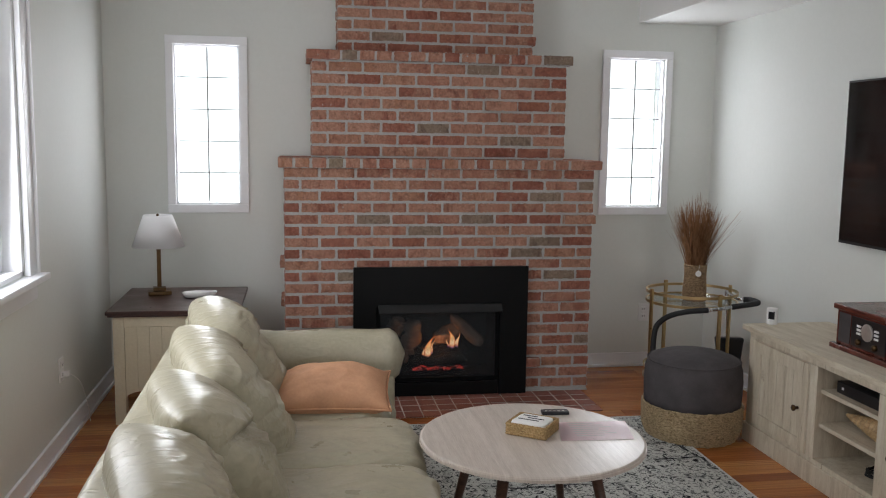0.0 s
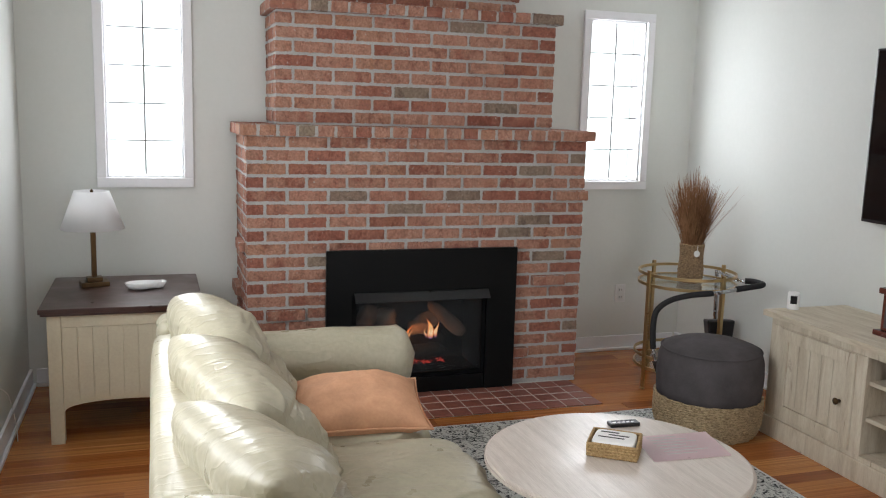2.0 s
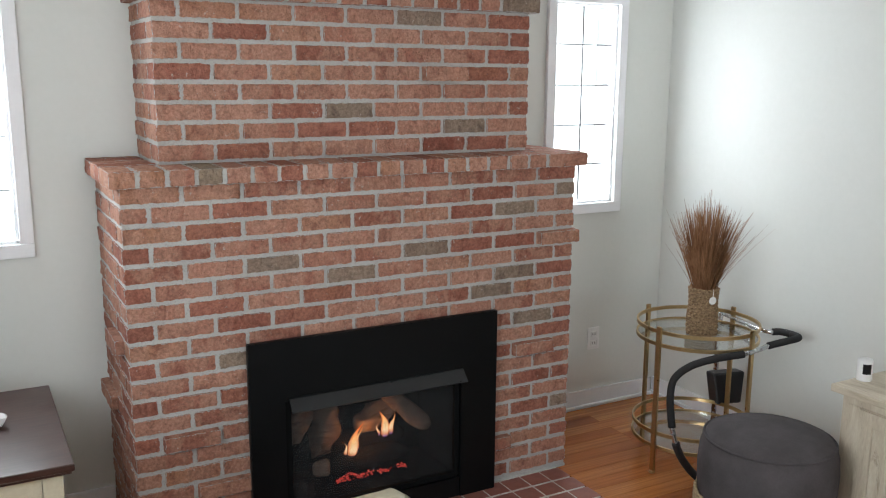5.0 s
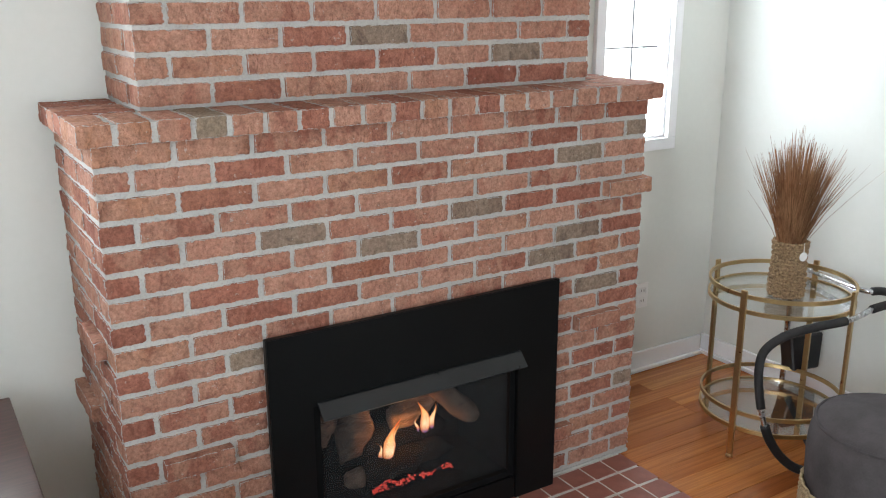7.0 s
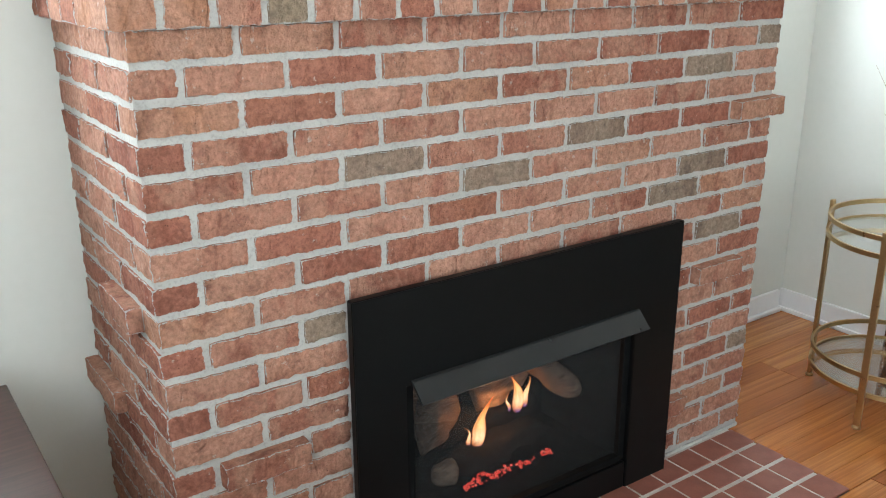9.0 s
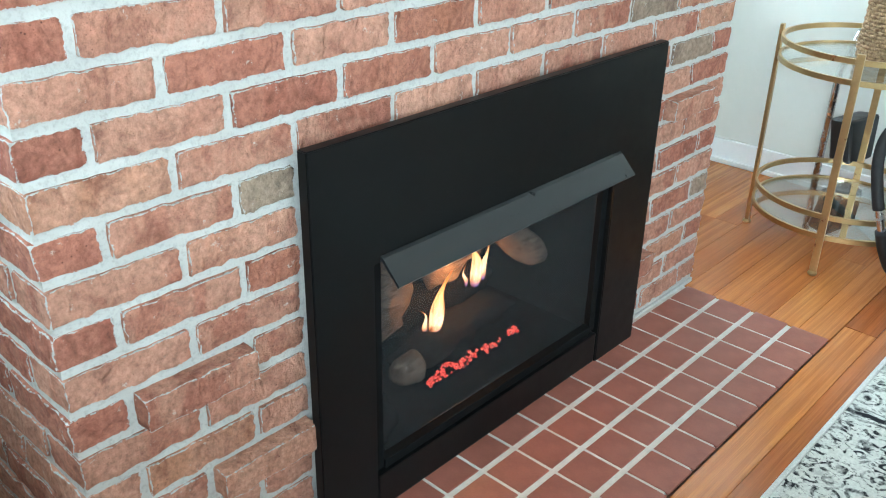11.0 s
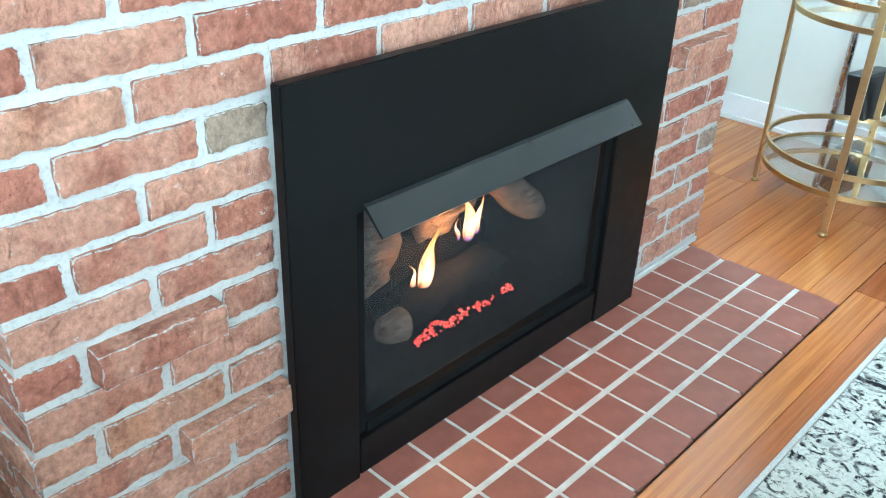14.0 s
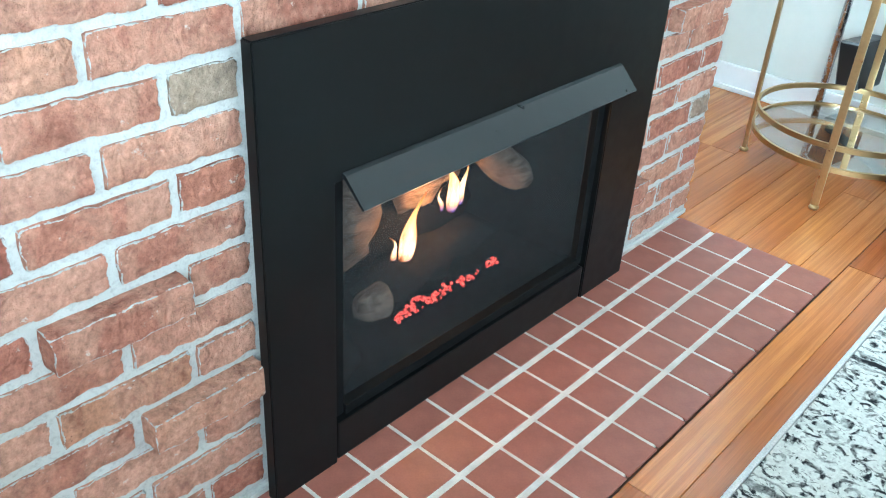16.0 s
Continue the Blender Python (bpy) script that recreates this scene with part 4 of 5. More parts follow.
lamp = thing("table_lamp", (-0.777, 5.10, TH), "brass column table lamp with a white linen shade, unlit", "lamp", rz=12)
part("base", box(-0.062, 0.062, -0.045, 0.045, 0.0, 0.022, 0.004), M_brass, lamp)
part("base_step", box(-0.034, 0.034, -0.03, 0.03, 0.0225, 0.042, 0.003), M_brass, lamp)
part("column", box(-0.011, 0.011, -0.011, 0.011, 0.0425, 0.30, 0.002), M_brass, lamp)
part("socket", lathe([(0.0, 0.301), (0.014, 0.301), (0.014, 0.345), (0.0, 0.345)], 16), M_brass, lamp)
part("bulb", lathe([(0.0, 0.346), (0.012, 0.346), (0.028, 0.38), (0.02, 0.405), (0.0, 0.412)], 16), M_ceramic, lamp, smooth=True)
part("shade", lathe([(0.142, 0.272), (0.078, 0.448), (0.0755, 0.448), (0.1395, 0.272)], 40, close=True), M_shade, lamp, "white tapered linen shade", True)
part("harp", tube([(-0.079, 0, 0.438), (0.079, 0, 0.438)], 0.002, 6), M_brass, lamp)
part("finial", lathe([(0.0, 0.440), (0.007, 0.442), (0.008, 0.450), (0.0, 0.458)], 12), M_brass, lamp)

dish = thing("trinket_dish", (-0.555, 4.98, TH), "white ceramic fish-shaped dish", "dish", rz=12)
out = []
for k in range(28):
    a = 2 * math.pi * k / 28
    x = 0.085 * math.cos(a)
    r = 0.045 * (1 - 0.25 * math.cos(a)) * math.sin(a)
    if math.cos(a) > 0.80:
        x, r = x + 0.02, r * 2.0
    out.append((x, r))
bm = bmesh.new()
levels = [(0.55, 0.001), (0.85, 0.006), (1.0, 0.032), (0.94, 0.033), (0.78, 0.012), (0.4, 0.006)]
rings = [[bm.verts.new((x * s, y * s, z)) for x, y in out] for s, z in levels]
for a, b in zip(rings, rings[1:]):
    for k in range(28):
        bm.faces.new((a[k], a[(k + 1) % 28], b[(k + 1) % 28], b[k]))
bm.faces.new(rings[0][::-1])
bm.faces.new(rings[-1])
part("bowl", bm, M_ceramic, dish, smooth=True)

# ---------------------------------------------------------------- ottoman
ot = thing("pouf_ottoman", (1.98, 4.14, 0.0), "round pouf, charcoal fabric above and jute rope below", "ottoman")
ot.scale = (0.96, 0.96, 0.955)
part("fabric_body", lathe([(0.0, 0.16), (0.246, 0.165), (0.253, 0.22), (0.256, 0.30), (0.251, 0.37), (0.238, 0.408), (0.230, 0.414)], 56), M_felt, ot, "charcoal knitted fabric side", True)
part("seat_top", lathe([(0.234, 0.412), (0.225, 0.425), (0.18, 0.442), (0.10, 0.456), (0.0, 0.460)], 56), M_felt, ot, "charcoal fabric top panel", True)
part("piping", tube([(0.237 * math.cos(2 * math.pi * k / 64), 0.237 * math.sin(2 * math.pi * k / 64), 0.413) for k in range(64)], 0.0055, 8, True), M_felt, ot, smooth=True)
for k in range(17):
    z = 0.0085 + k * 0.0108
    r = 0.222 + 0.034 * math.sin(min(1, (k + 1.5) / 9) * math.pi / 2)
    part("rope_coil", tube([((r + 0.003 * math.sin(i * 1.57 + k)) * math.cos(2 * math.pi * i / 120), (r + 0.003 * math.sin(i * 1.57 + k)) * math.sin(2 * math.pi * i / 120), z + 0.0015 * math.sin(i * 0.9 + k)) for i in range(120)], 0.0066, 6, True), M_jute, ot, smooth=True)
part("underside", lathe([(0.0, 0.004), (0.225, 0.006), (0.242, 0.10), (0.243, 0.19), (0.0, 0.19)], 40), M_jute, ot)

# ---------------------------------------------------------------- bar cart, vase with grass
CC = (2.262, 4.80)
cart = thing("bar_cart", (*CC, 0.0), "round two-tier brushed gold bar cart with glass shelves", "cart")


def ring(r, z, b=0.0075):
    return lathe([(r - 0.004, z - b), (r + 0.004, z - b), (r + 0.004, z + b), (r - 0.004, z + b)], 72, close=True)


for n, z in (("gallery_rail", 0.628), ("shelf_ring", 0.572), ("gallery_rail", 0.180), ("shelf_ring", 0.118)):
    part(n, ring(0.258, z), M_gold, cart)
for z in (0.572, 0.118):
    g = part("glass_shelf", lathe([(0.0, z - 0.003), (0.253, z - 0.003), (0.253, z + 0.003), (0.0, z + 0.003)], 64), M_shelf, cart, "clear reflecting glass shelf")
    g.visible_shadow = False
a0 = math.atan2(-0.045, -0.256)
for k in range(4):
    a = a0 + k * math.pi / 2
    bm = box(0.2625, 0.2745, -0.0105, 0.0105, 0.012, 0.652, 0.002)
    lg = part("leg", placed(bm, Matrix.Rotation(a, 4, "Z")), M_gold, cart)
    part("foot", lathe([(0.0, 0.0), (0.012, 0.0), (0.014, 0.004), (0.012, 0.009), (0.007, 0.0115), (0.0, 0.0115)], 14, (0.2685 * math.cos(a), 0.2685 * math.sin(a))), M_gold, lg, smooth=True)

VZ = 0.576
vase = thing("woven_vase", (2.272, 4.788, VZ), "seagrass woven vase holding dried grass", "vase")
for k in range(20):
    z = 0.006 + k * 0.0105
    r = 0.057 + 0.003 * math.sin(k * 0.35)
    pts = [((r + 0.0048 * math.cos(i * math.pi * 0.5 + (k % 2) * math.pi)) * math.cos(2 * math.pi * i / 48), (r + 0.0048 * math.cos(i * math.pi * 0.5 + (k % 2) * math.pi)) * math.sin(2 * math.pi * i / 48), z) for i in range(48)]
    part("woven_band", tube(pts, 0.0062, 6, True), M_weave, vase, smooth=True)
part("liner", lathe([(0.0, 0.002), (0.050, 0.002), (0.050, 0.205), (0.047, 0.205), (0.047, 0.02), (0.0, 0.02)], 28), M_weave, vase)
tagp = part("tag", placed(lathe([(0.0, 0.0), (0.017, 0.0), (0.017, 0.002), (0.0, 0.002)], 20), pose(-0.012, -0.066, 0.165, 90, 0, -12)), M_ceramic, vase, "round pale tag on a string")
part("string", tube([(-0.004, -0.060, 0.212), (-0.010, -0.066, 0.19), (-0.012, -0.067, 0.18)], 0.0012, 5), M_tissue, tagp)

random.seed(21)
grass = thing("dried_grass", (2.272, 4.788, VZ + 0.02), "bundle of dry brown reed grass in the woven vase", "plant")
bm = bmesh.new()
for k in range(620):
    a = random.random() * 2 * math.pi
    s = math.sqrt(random.random())
    r0 = 0.040 * s
    spread = 0.150 * s ** 0.9 * (0.7 + 0.5 * random.random())
    if random.random() < 0.06:
        spread *= 1.6
    h = 0.62 - 0.13 * s - 0.14 * random.random() ** 2
    bend = random.uniform(-0.02, 0.02)
    droop = random.random() ** 3 * 0.05
    pts = []
    for i in range(6):
        t = i / 5
        open_t = max(0.0, (h * t - 0.16) / (h - 0.16))
        f = r0 + (spread - r0) * open_t ** 1.25
        pts.append(Vector((math.cos(a) * f + bend * math.sin(t * 3), math.sin(a) * f + bend * math.cos(t * 2.2) * t, h * t - droop * t ** 4)))
    wd = random.uniform(0.0013, 0.0032)
    side = Vector((-math.sin(a + 0.7), math.cos(a + 0.7), 0))
    prev = None
    for i, q in enumerate(pts):
        ww = wd * (1.0 - 0.75 * (i / 5) ** 2)
        out2 = Vector((math.cos(a + 0.7), math.sin(a + 0.7), 0.0))
        cur = (bm.verts.new(q - side * ww), bm.verts.new(q + side * ww), bm.verts.new(q + out2 * ww * 0.8))
        if prev:
            for x, y in ((0, 1), (1, 2), (2, 0)):
                bm.faces.new((prev[x], prev[y], cur[y], cur[x]))
        prev = cur
e = part("stalks", bm, M_straw, grass)
e["kind"] = "stuff"

# ---------------------------------------------------------------- folded exerciser with a bent handlebar
ex = thing("folded_exerciser", (2.2, 4.5, 0.0), "folded exerciser with a black foam and chrome handlebar", "exercise machine")
EX = Vector((2.2, 4.5, 0.0))
front = [(2.50, 4.50, 0.618), (2.487, 4.455, 0.616), (2.43, 4.475, 0.602), (2.36, 4.497, 0.588), (2.31, 4.495, 0.581), (2.222, 4.50, 0.572), (2.12, 4.545, 0.556)]
front += [(2.04, 4.60, 0.522), (1.99, 4.64, 0.465), (1.975, 4.645, 0.395), (1.965, 4.625, 0.31), (1.962, 4.60, 0.235), (1.985, 4.58, 0.15), (2.04, 4.56, 0.07), (2.10, 4.53, 0.022), (2.17, 4.48, 0.014)]
back_arm = [(2.50, 4.50, 0.618), (2.49, 4.55, 0.617), (2.45, 4.585, 0.615), (2.47, 4.70, 0.612), (2.55, 4.93, 0.60)]
pf = curve_points([Vector(p) - EX for p in front], 8)
pb = curve_points([Vector(p) - EX for p in back_arm], 8)


def bar(name, pts, r, mat, label=""):
    part(name, tube([tuple(p) for p in pts], r, 12), mat, ex, label, True)


bar("handle_tube", pf, 0.010, M_chrome, "chrome steel tube")
bar("handle_tube", pb, 0.010, M_chrome, "chrome steel tube")
bar("foam_grip", pf[0:25], 0.0155, M_foam, "black foam grip")
bar("foam_grip", pf[40:86], 0.0155, M_foam, "black foam grip")
bar("foam_grip", pf[91:], 0.0165, M_foam, "black sleeve")
bar("foam_grip", pb[0:14], 0.0155, M_foam, "black foam grip")
bar("upright", [Vector((2.555, 4.945, 0.598)) - EX, Vector((2.60, 5.0, 0.44)) - EX, Vector((2.62, 5.01, 0.02)) - EX], 0.012, M_chrome)
housing = box(-0.082, 0.082, -0.04, 0.04, -0.075, 0.075, 0.018, 3)
for v in housing.verts:
    v.co.x *= 0.88 + 1.6 * v.co.z
part("resistance_box", placed(housing, pose(0.365, 0.40, 0.248, -6, 0, -14)), M_plastic, ex, "black plastic housing")
part("floor_bar", tube([(-0.02, 0.0, 0.016), (0.37, 0.44, 0.016)], 0.014, 10), M_foam, ex)

# ---------------------------------------------------------------- television
tv = thing("television", (2.645, 3.30, 1.40), "large black flat television on the wall", "television")
part("cabinet", box(0.0, 0.035, -0.70, 0.70, -0.395, 0.395, 0.006), M_plastic, tv)
part("screen", box(-0.003, -0.0005, -0.69, 0.69, -0.380, 0.385, 0.001), M_screen, tv, "dark glossy screen, switched off")
part("wall_bracket", box(0.0355, 0.044, -0.2, 0.2, -0.15, 0.15), M_plastic, tv)

# ---------------------------------------------------------------- media cabinet
CX0, CX1, CY0, CY1, CZ = 2.222, 2.655, 2.42, 4.030, 0.590
mc = thing("media_cabinet", (CX0, CY1, 0.0), "weathered whitewashed media cabinet with a plank door and open shelves", "cabinet")
D, W = CX1 - CX0, CY1 - CY0
part("top", box(-0.028, D + 0.01, -W - 0.03, 0.035, CZ - 0.028, CZ, 0.005), M_rustic_top, mc, "weathered plank top")
part("plinth", box(-0.012, D, -W - 0.01, 0.012, 0.0, 0.095, 0.006), M_rustic, mc)
part("floor_panel", box(0.0, D, -W, 0.0, 0.0955, 0.113), M_rustic, mc)
part("side_panel", box(0.0, D, -0.022, 0.0, 0.1135, CZ - 0.0285, 0.002), M_rustic, mc)
part("side_panel", box(0.0, D, -W, -W + 0.022, 0.1135, CZ - 0.0285, 0.002), M_rustic, mc)
part("back_panel", box(D - 0.010, D, -W + 0.0225, -0.0225, 0.1135, CZ - 0.0285), M_rustic, mc)
P1, P2 = -0.575, -1.03
for y in (P1, P2):
    part("divider", box(0.004, D - 0.0105, y - 0.011, y + 0.011, 0.1135, CZ - 0.0285, 0.002), M_rustic, mc)
part("face_rail", box(-0.002, 0.018, -W + 0.0225, -0.0225, CZ - 0.060, CZ - 0.0286, 0.002), M_rustic, mc)
for a, b in ((-0.075, -0.0225), (P1 - 0.02, P1 + 0.035), (P2 - 0.035, P2 + 0.02)):
    part("stile", box(-0.004, 0.003, a, b, 0.1136, CZ - 0.0605, 0.002), M_rustic, mc)


def cabinet_door(ya, yb, knob_y):
    d = part("door", box(-0.002, 0.016, ya, yb, 0.116, CZ - 0.062, 0.002), M_rustic, mc, "plank door in a frame")
    z0, z1 = 0.118, CZ - 0.064
    for b in ((ya + 0.001, ya + 0.055, z0, z1), (yb - 0.055, yb - 0.001, z0, z1), (ya + 0.0555, yb - 0.0555, z1 - 0.055, z1), (ya + 0.0555, yb - 0.0555, z0, z0 + 0.055)):
        part("door_frame", box(-0.014, -0.0025, b[0], b[1], b[2], b[3], 0.003), M_rustic, d)
    n = 5
    w0 = (yb - ya - 0.112) / n
    for k in range(n):
        part("plank", box(-0.0065, -0.0025, ya + 0.056 + k * w0 + 0.0012, ya + 0.056 + (k + 1) * w0 - 0.0012, z0 + 0.056, z1 - 0.056, 0.0015), M_rustic, d)
    kb = lathe([(0.0, 0.0), (0.008, 0.0), (0.007, 0.012), (0.014, 0.018), (0.015, 0.024), (0.009, 0.029), (0.0, 0.030)], 16)
    part("knob", placed(kb, pose(-0.0142, knob_y, 0.310, 0, -90, 0)), M_brass, d, "dark bronze knob", True)


cabinet_door(P1 + 0.036, -0.076, P1 + 0.10)
cabinet_door(-W + 0.03, P2 - 0.036, P2 - 0.10)
for z in (0.265, 0.418):
    part("shelf", box(0.022, D - 0.011, P2 + 0.0115, P1 - 0.0115, z - 0.009, z + 0.009, 0.002), M_rustic_top, mc)


def at_cab(x, y, z):
    return (CX0 + x, CY1 + y, z)


ro = thing("router_box", at_cab(0.14, -0.80, 0.4275), "black network box on the upper shelf", "electronics")
part("case", box(-0.08, 0.10, -0.16, 0.16, 0.0, 0.052, 0.008, 3), M_plastic, ro)
part("light", box(-0.0815, -0.0802, 0.108, 0.122, 0.022, 0.032), M_white, ro, "small white label")
sh = thing("carved_shell", at_cab(0.12, -0.80, 0.2745), "carved pale wood spiral shell ornament", "ornament")
prof = []
for k in range(60):
    t = k / 59
    prof.append((max(0.001, (0.006 + 0.048 * t ** 0.8) * (1 - max(0, t - 0.85) * 5.5) * (1 + 0.10 * math.sin(t * 2 * math.pi * 9))), -0.16 + 0.30 * t))
part("body", placed(lathe([(0.0, prof[0][1])] + prof + [(0.0, prof[-1][1])], 24), pose(0, 0, 0.050, 90, 0, 0)), M_honey, sh, smooth=True)
cb = thing("cable_bundle", at_cab(0.16, -0.85, 0.1135), "coiled dark cables on the bottom shelf", "cable")
random.seed(3)
for k in range(4):
    pts = [((0.055 + 0.012 * math.sin(i * 0.7 + k)) * math.cos(i * 0.42 + k), (0.085 + 0.015 * math.cos(i * 0.5 + k)) * math.sin(i * 0.42 + k), 0.006 + 0.008 * k + 0.006 * math.sin(i * 0.9)) for i in range(26)]
    part("cable", tube(pts, 0.0032, 6), M_foam, cb, smooth=True)

cam_b = thing("security_camera", (2.335, 4.035, CZ), "small white indoor camera with a black face", "camera", rz=-26)
part("body", lathe([(0.0, 0.0), (0.026, 0.0), (0.028, 0.006), (0.027, 0.012), (0.0268, 0.075), (0.024, 0.080), (0.0, 0.081)], 28), M_white, cam_b, smooth=True)
bm = bmesh.new()
for k in range(9):
    a = radians(-135 + k * 8 + 2)
    for r, z in ((0.0276, 0.028), (0.0276, 0.066)):
        bm.verts.new((r * math.cos(a), r * math.sin(a), z))
bm.verts.ensure_lookup_table()
for k in range(8):
    bm.faces.new((bm.verts[2 * k], bm.verts[2 * k + 2], bm.verts[2 * k + 3], bm.verts[2 * k + 1]))
bmesh.ops.solidify(bm, geom=bm.faces, thickness=-0.001)
part("lens_face", bm, M_plastic, cam_b, "black lens face")

rp = thing("record_player", (2.36, 3.535, CZ), "mahogany retro radio record player with a silver dial", "radio")
part("base", box(-0.02, 0.30, -0.47, 0.02, 0.0, 0.022, 0.006, 3), M_mahogany, rp)
part("body", box(0.0, 0.29, -0.45, 0.0, 0.0225, 0.175, 0.006, 3), M_mahogany, rp)
part("lid", box(-0.014, 0.30, -0.465, 0.014, 0.1755, 0.20, 0.008, 3), M_mahogany, rp)
part("face_plate", box(-0.005, -0.0005, -0.34, -0.11, 0.035, 0.165, 0.003), M_plastic, rp, "black control panel")
part("dial", placed(lathe([(0.0, 0.0), (0.037, 0.0), (0.037, 0.006), (0.030, 0.008), (0.0, 0.008)], 28), pose(-0.006, -0.225, 0.112, 0, -90, 0)), M_silver, rp, "round silver tuning dial")
for s in (-1, 1):
    for k in range(3):
        part("button", box(-0.010, -0.0055, -0.225 + s * 0.058 - 0.013, -0.225 + s * 0.058 + 0.013, 0.092 + k * 0.016, 0.101 + k * 0.016, 0.001), M_white, rp)
    part("knob", placed(lathe([(0.0, 0.0), (0.014, 0.0), (0.012, 0.014), (0.0, 0.014)], 16), pose(-0.0055, -0.225 + s * 0.055, 0.06, 0, -90, 0)), M_brass, rp, smooth=True)
part("grille", box(-0.004, -0.0005, -0.10, -0.02, 0.035, 0.165, 0.002), M_felt, rp)
part("grille", box(-0.004, -0.0005, -0.43, -0.35, 0.035, 0.165, 0.002), M_felt, rp)


# ---------------------------------------------------------------- outlets and a cord
def outlet(name, m, label):
    o = thing(name, (0, 0, 0), label, "outlet", "wall outlets")
    o.matrix_world = m
    part("cover_plate", box(-0.036, 0.036, -0.008, -0.001, -0.058, 0.058, 0.003), M_white, o)
    for z in (-0.024, 0.024):
        s = part("socket", box(-0.017, 0.017, -0.0105, -0.0085, z - 0.014, z + 0.014, 0.004, 3), M_white, o)
        for x in (-0.007, 0.007):
            part("slot", box(x - 0.0015, x + 0.0015, -0.0112, -0.0107, z - 0.005, z + 0.006), M_plastic, s)


outlet("wall_outlet", pose(2.262, BACK, 0.362), "white double wall outlet beside the chimney")
outlet("wall_outlet", pose(LEFT, 4.36, 0.37, 0, 0, 90), "white wall outlet with a plugged-in lamp cord")
cord = thing("lamp_cord", (LEFT + 0.02, 4.36, 0.35), "thin white lamp cord hanging from the outlet", "cord")
part("plug", box(-0.005, 0.022, -0.012, 0.012, -0.012, 0.012, 0.004), M_white, cord)
part("cable", tube([tuple(p) for p in curve_points([(0.02, 0, 0), (0.035, 0.05, -0.03), (0.03, 0.18, -0.10), (0.035, 0.28, -0.24), (0.03, 0.34, -0.345)], 8)], 0.002, 6), M_white, cord, smooth=True)

# ---------------------------------------------------------------- hearth tiles
hearth = thing("hearth", (1.663, 4.571, 0.0), "hearth of square red quarry tiles with pale grout", "hearth", kind="structure")
PT = 0.1007
part("grout_bed", box(-17 * PT + 0.008, -0.008, 0.009, 0.418, -0.005, 0.0036), M_grout, hearth)
random.seed(4)


def tile_mesh(front=0.0062, end=0.0031):
    bm = box(0.0031, PT - end, front, 0.1030 - 0.0062, 0.0, 0.0048, 0.0016, 1)
    for q in bm.verts:
        q.co += Vector((random.uniform(-1, 1), random.uniform(-1, 1), random.uniform(-0.4, 0.4))) * 0.0004
    me = bpy.data.meshes.new("tile")
    bm.to_mesh(me)
    bm.free()
    me.materials.append(M_tile)
    return me


tiles = [tile_mesh() for v in range(5)]
rim_tiles = {(True, False): [tile_mesh(0.0008) for v in range(4)], (False, True): [tile_mesh(0.0062, 0.0006) for v in range(3)], (True, True): [tile_mesh(0.0008, 0.0006)]}
for i in range(17):
    for j in range(4):
        o = new("tile", random.choice(rim_tiles.get((j == 0, i == 16), tiles)))
        o.parent = hearth
        o.location = (-17 * PT + i * PT, j * 0.1030, 0.0004 * random.random())

# ---------------------------------------------------------------- floor boards
floor = thing("floor", (0.0, 0.0, 0.0), "orange-brown heart pine floorboards with a satin finish", "floor", kind="structure")
random.seed(12)
BW = 0.083
boards = {}


def board_mesh(length, width):
    key = (round(length, 3), round(width, 3))
    if key not in boards:
        bm = box(0.0005, length - 0.0005, 0.0005, width - 0.0005, -0.010, 0.0, 0.0008, 1)
        me = bpy.data.meshes.new("floorboard")
        bm.to_mesh(me)
        bm.free()
        me.materials.append(M_floor)
        boards[key] = me
    return boards[key]


def lay(x0, x1, y, width=BW):
    x = x0
    first = True
    while x < x1 - 0.001:
        ln = random.choice((0.9, 1.3, 1.7, 2.1)) if not first else random.choice((0.5, 0.9, 1.3))
        first = False
        ln = min(ln, x1 - x)
        if x1 - x - ln < 0.25:
            ln = x1 - x
        o = new("floorboard", board_mesh(ln, width))
        o.parent = floor
        o.location = (x, y, 0.0)
        x += ln


y = 4.570 - BW
lay(-0.15, 1.765, y, BW - 0.001)
lay(-1.13, -0.152, y, BW - 0.001)
lay(1.767, RIGHT, y, BW - 0.001)
k = 0
while y - BW * k > REAR + 0.4:
    k += 1
    if y - BW * k > 1.2:
        lay(LEFT, RIGHT, y - BW * k)
o = finish("floor_far", box(LEFT, RIGHT, REAR, 1.2, -0.010, -0.0005), M_floor, floor)
yy = 4.5705
while yy < BACK - 0.01:
    wd = min(BW, BACK - yy)
    lay(LEFT, -0.052, yy, wd)
    lay(1.6645, RIGHT, yy, wd)
    yy += BW

# ---------------------------------------------------------------- brick chimney
chim = thing("brick_chimney", (0.0, 0.0, 0.0), "stepped red brick chimney breast with pale mortar and two brick ledges", "chimney", kind="structure")
J, JZ = 0.0135, 0.0135
random.seed(77)
meshes = {}


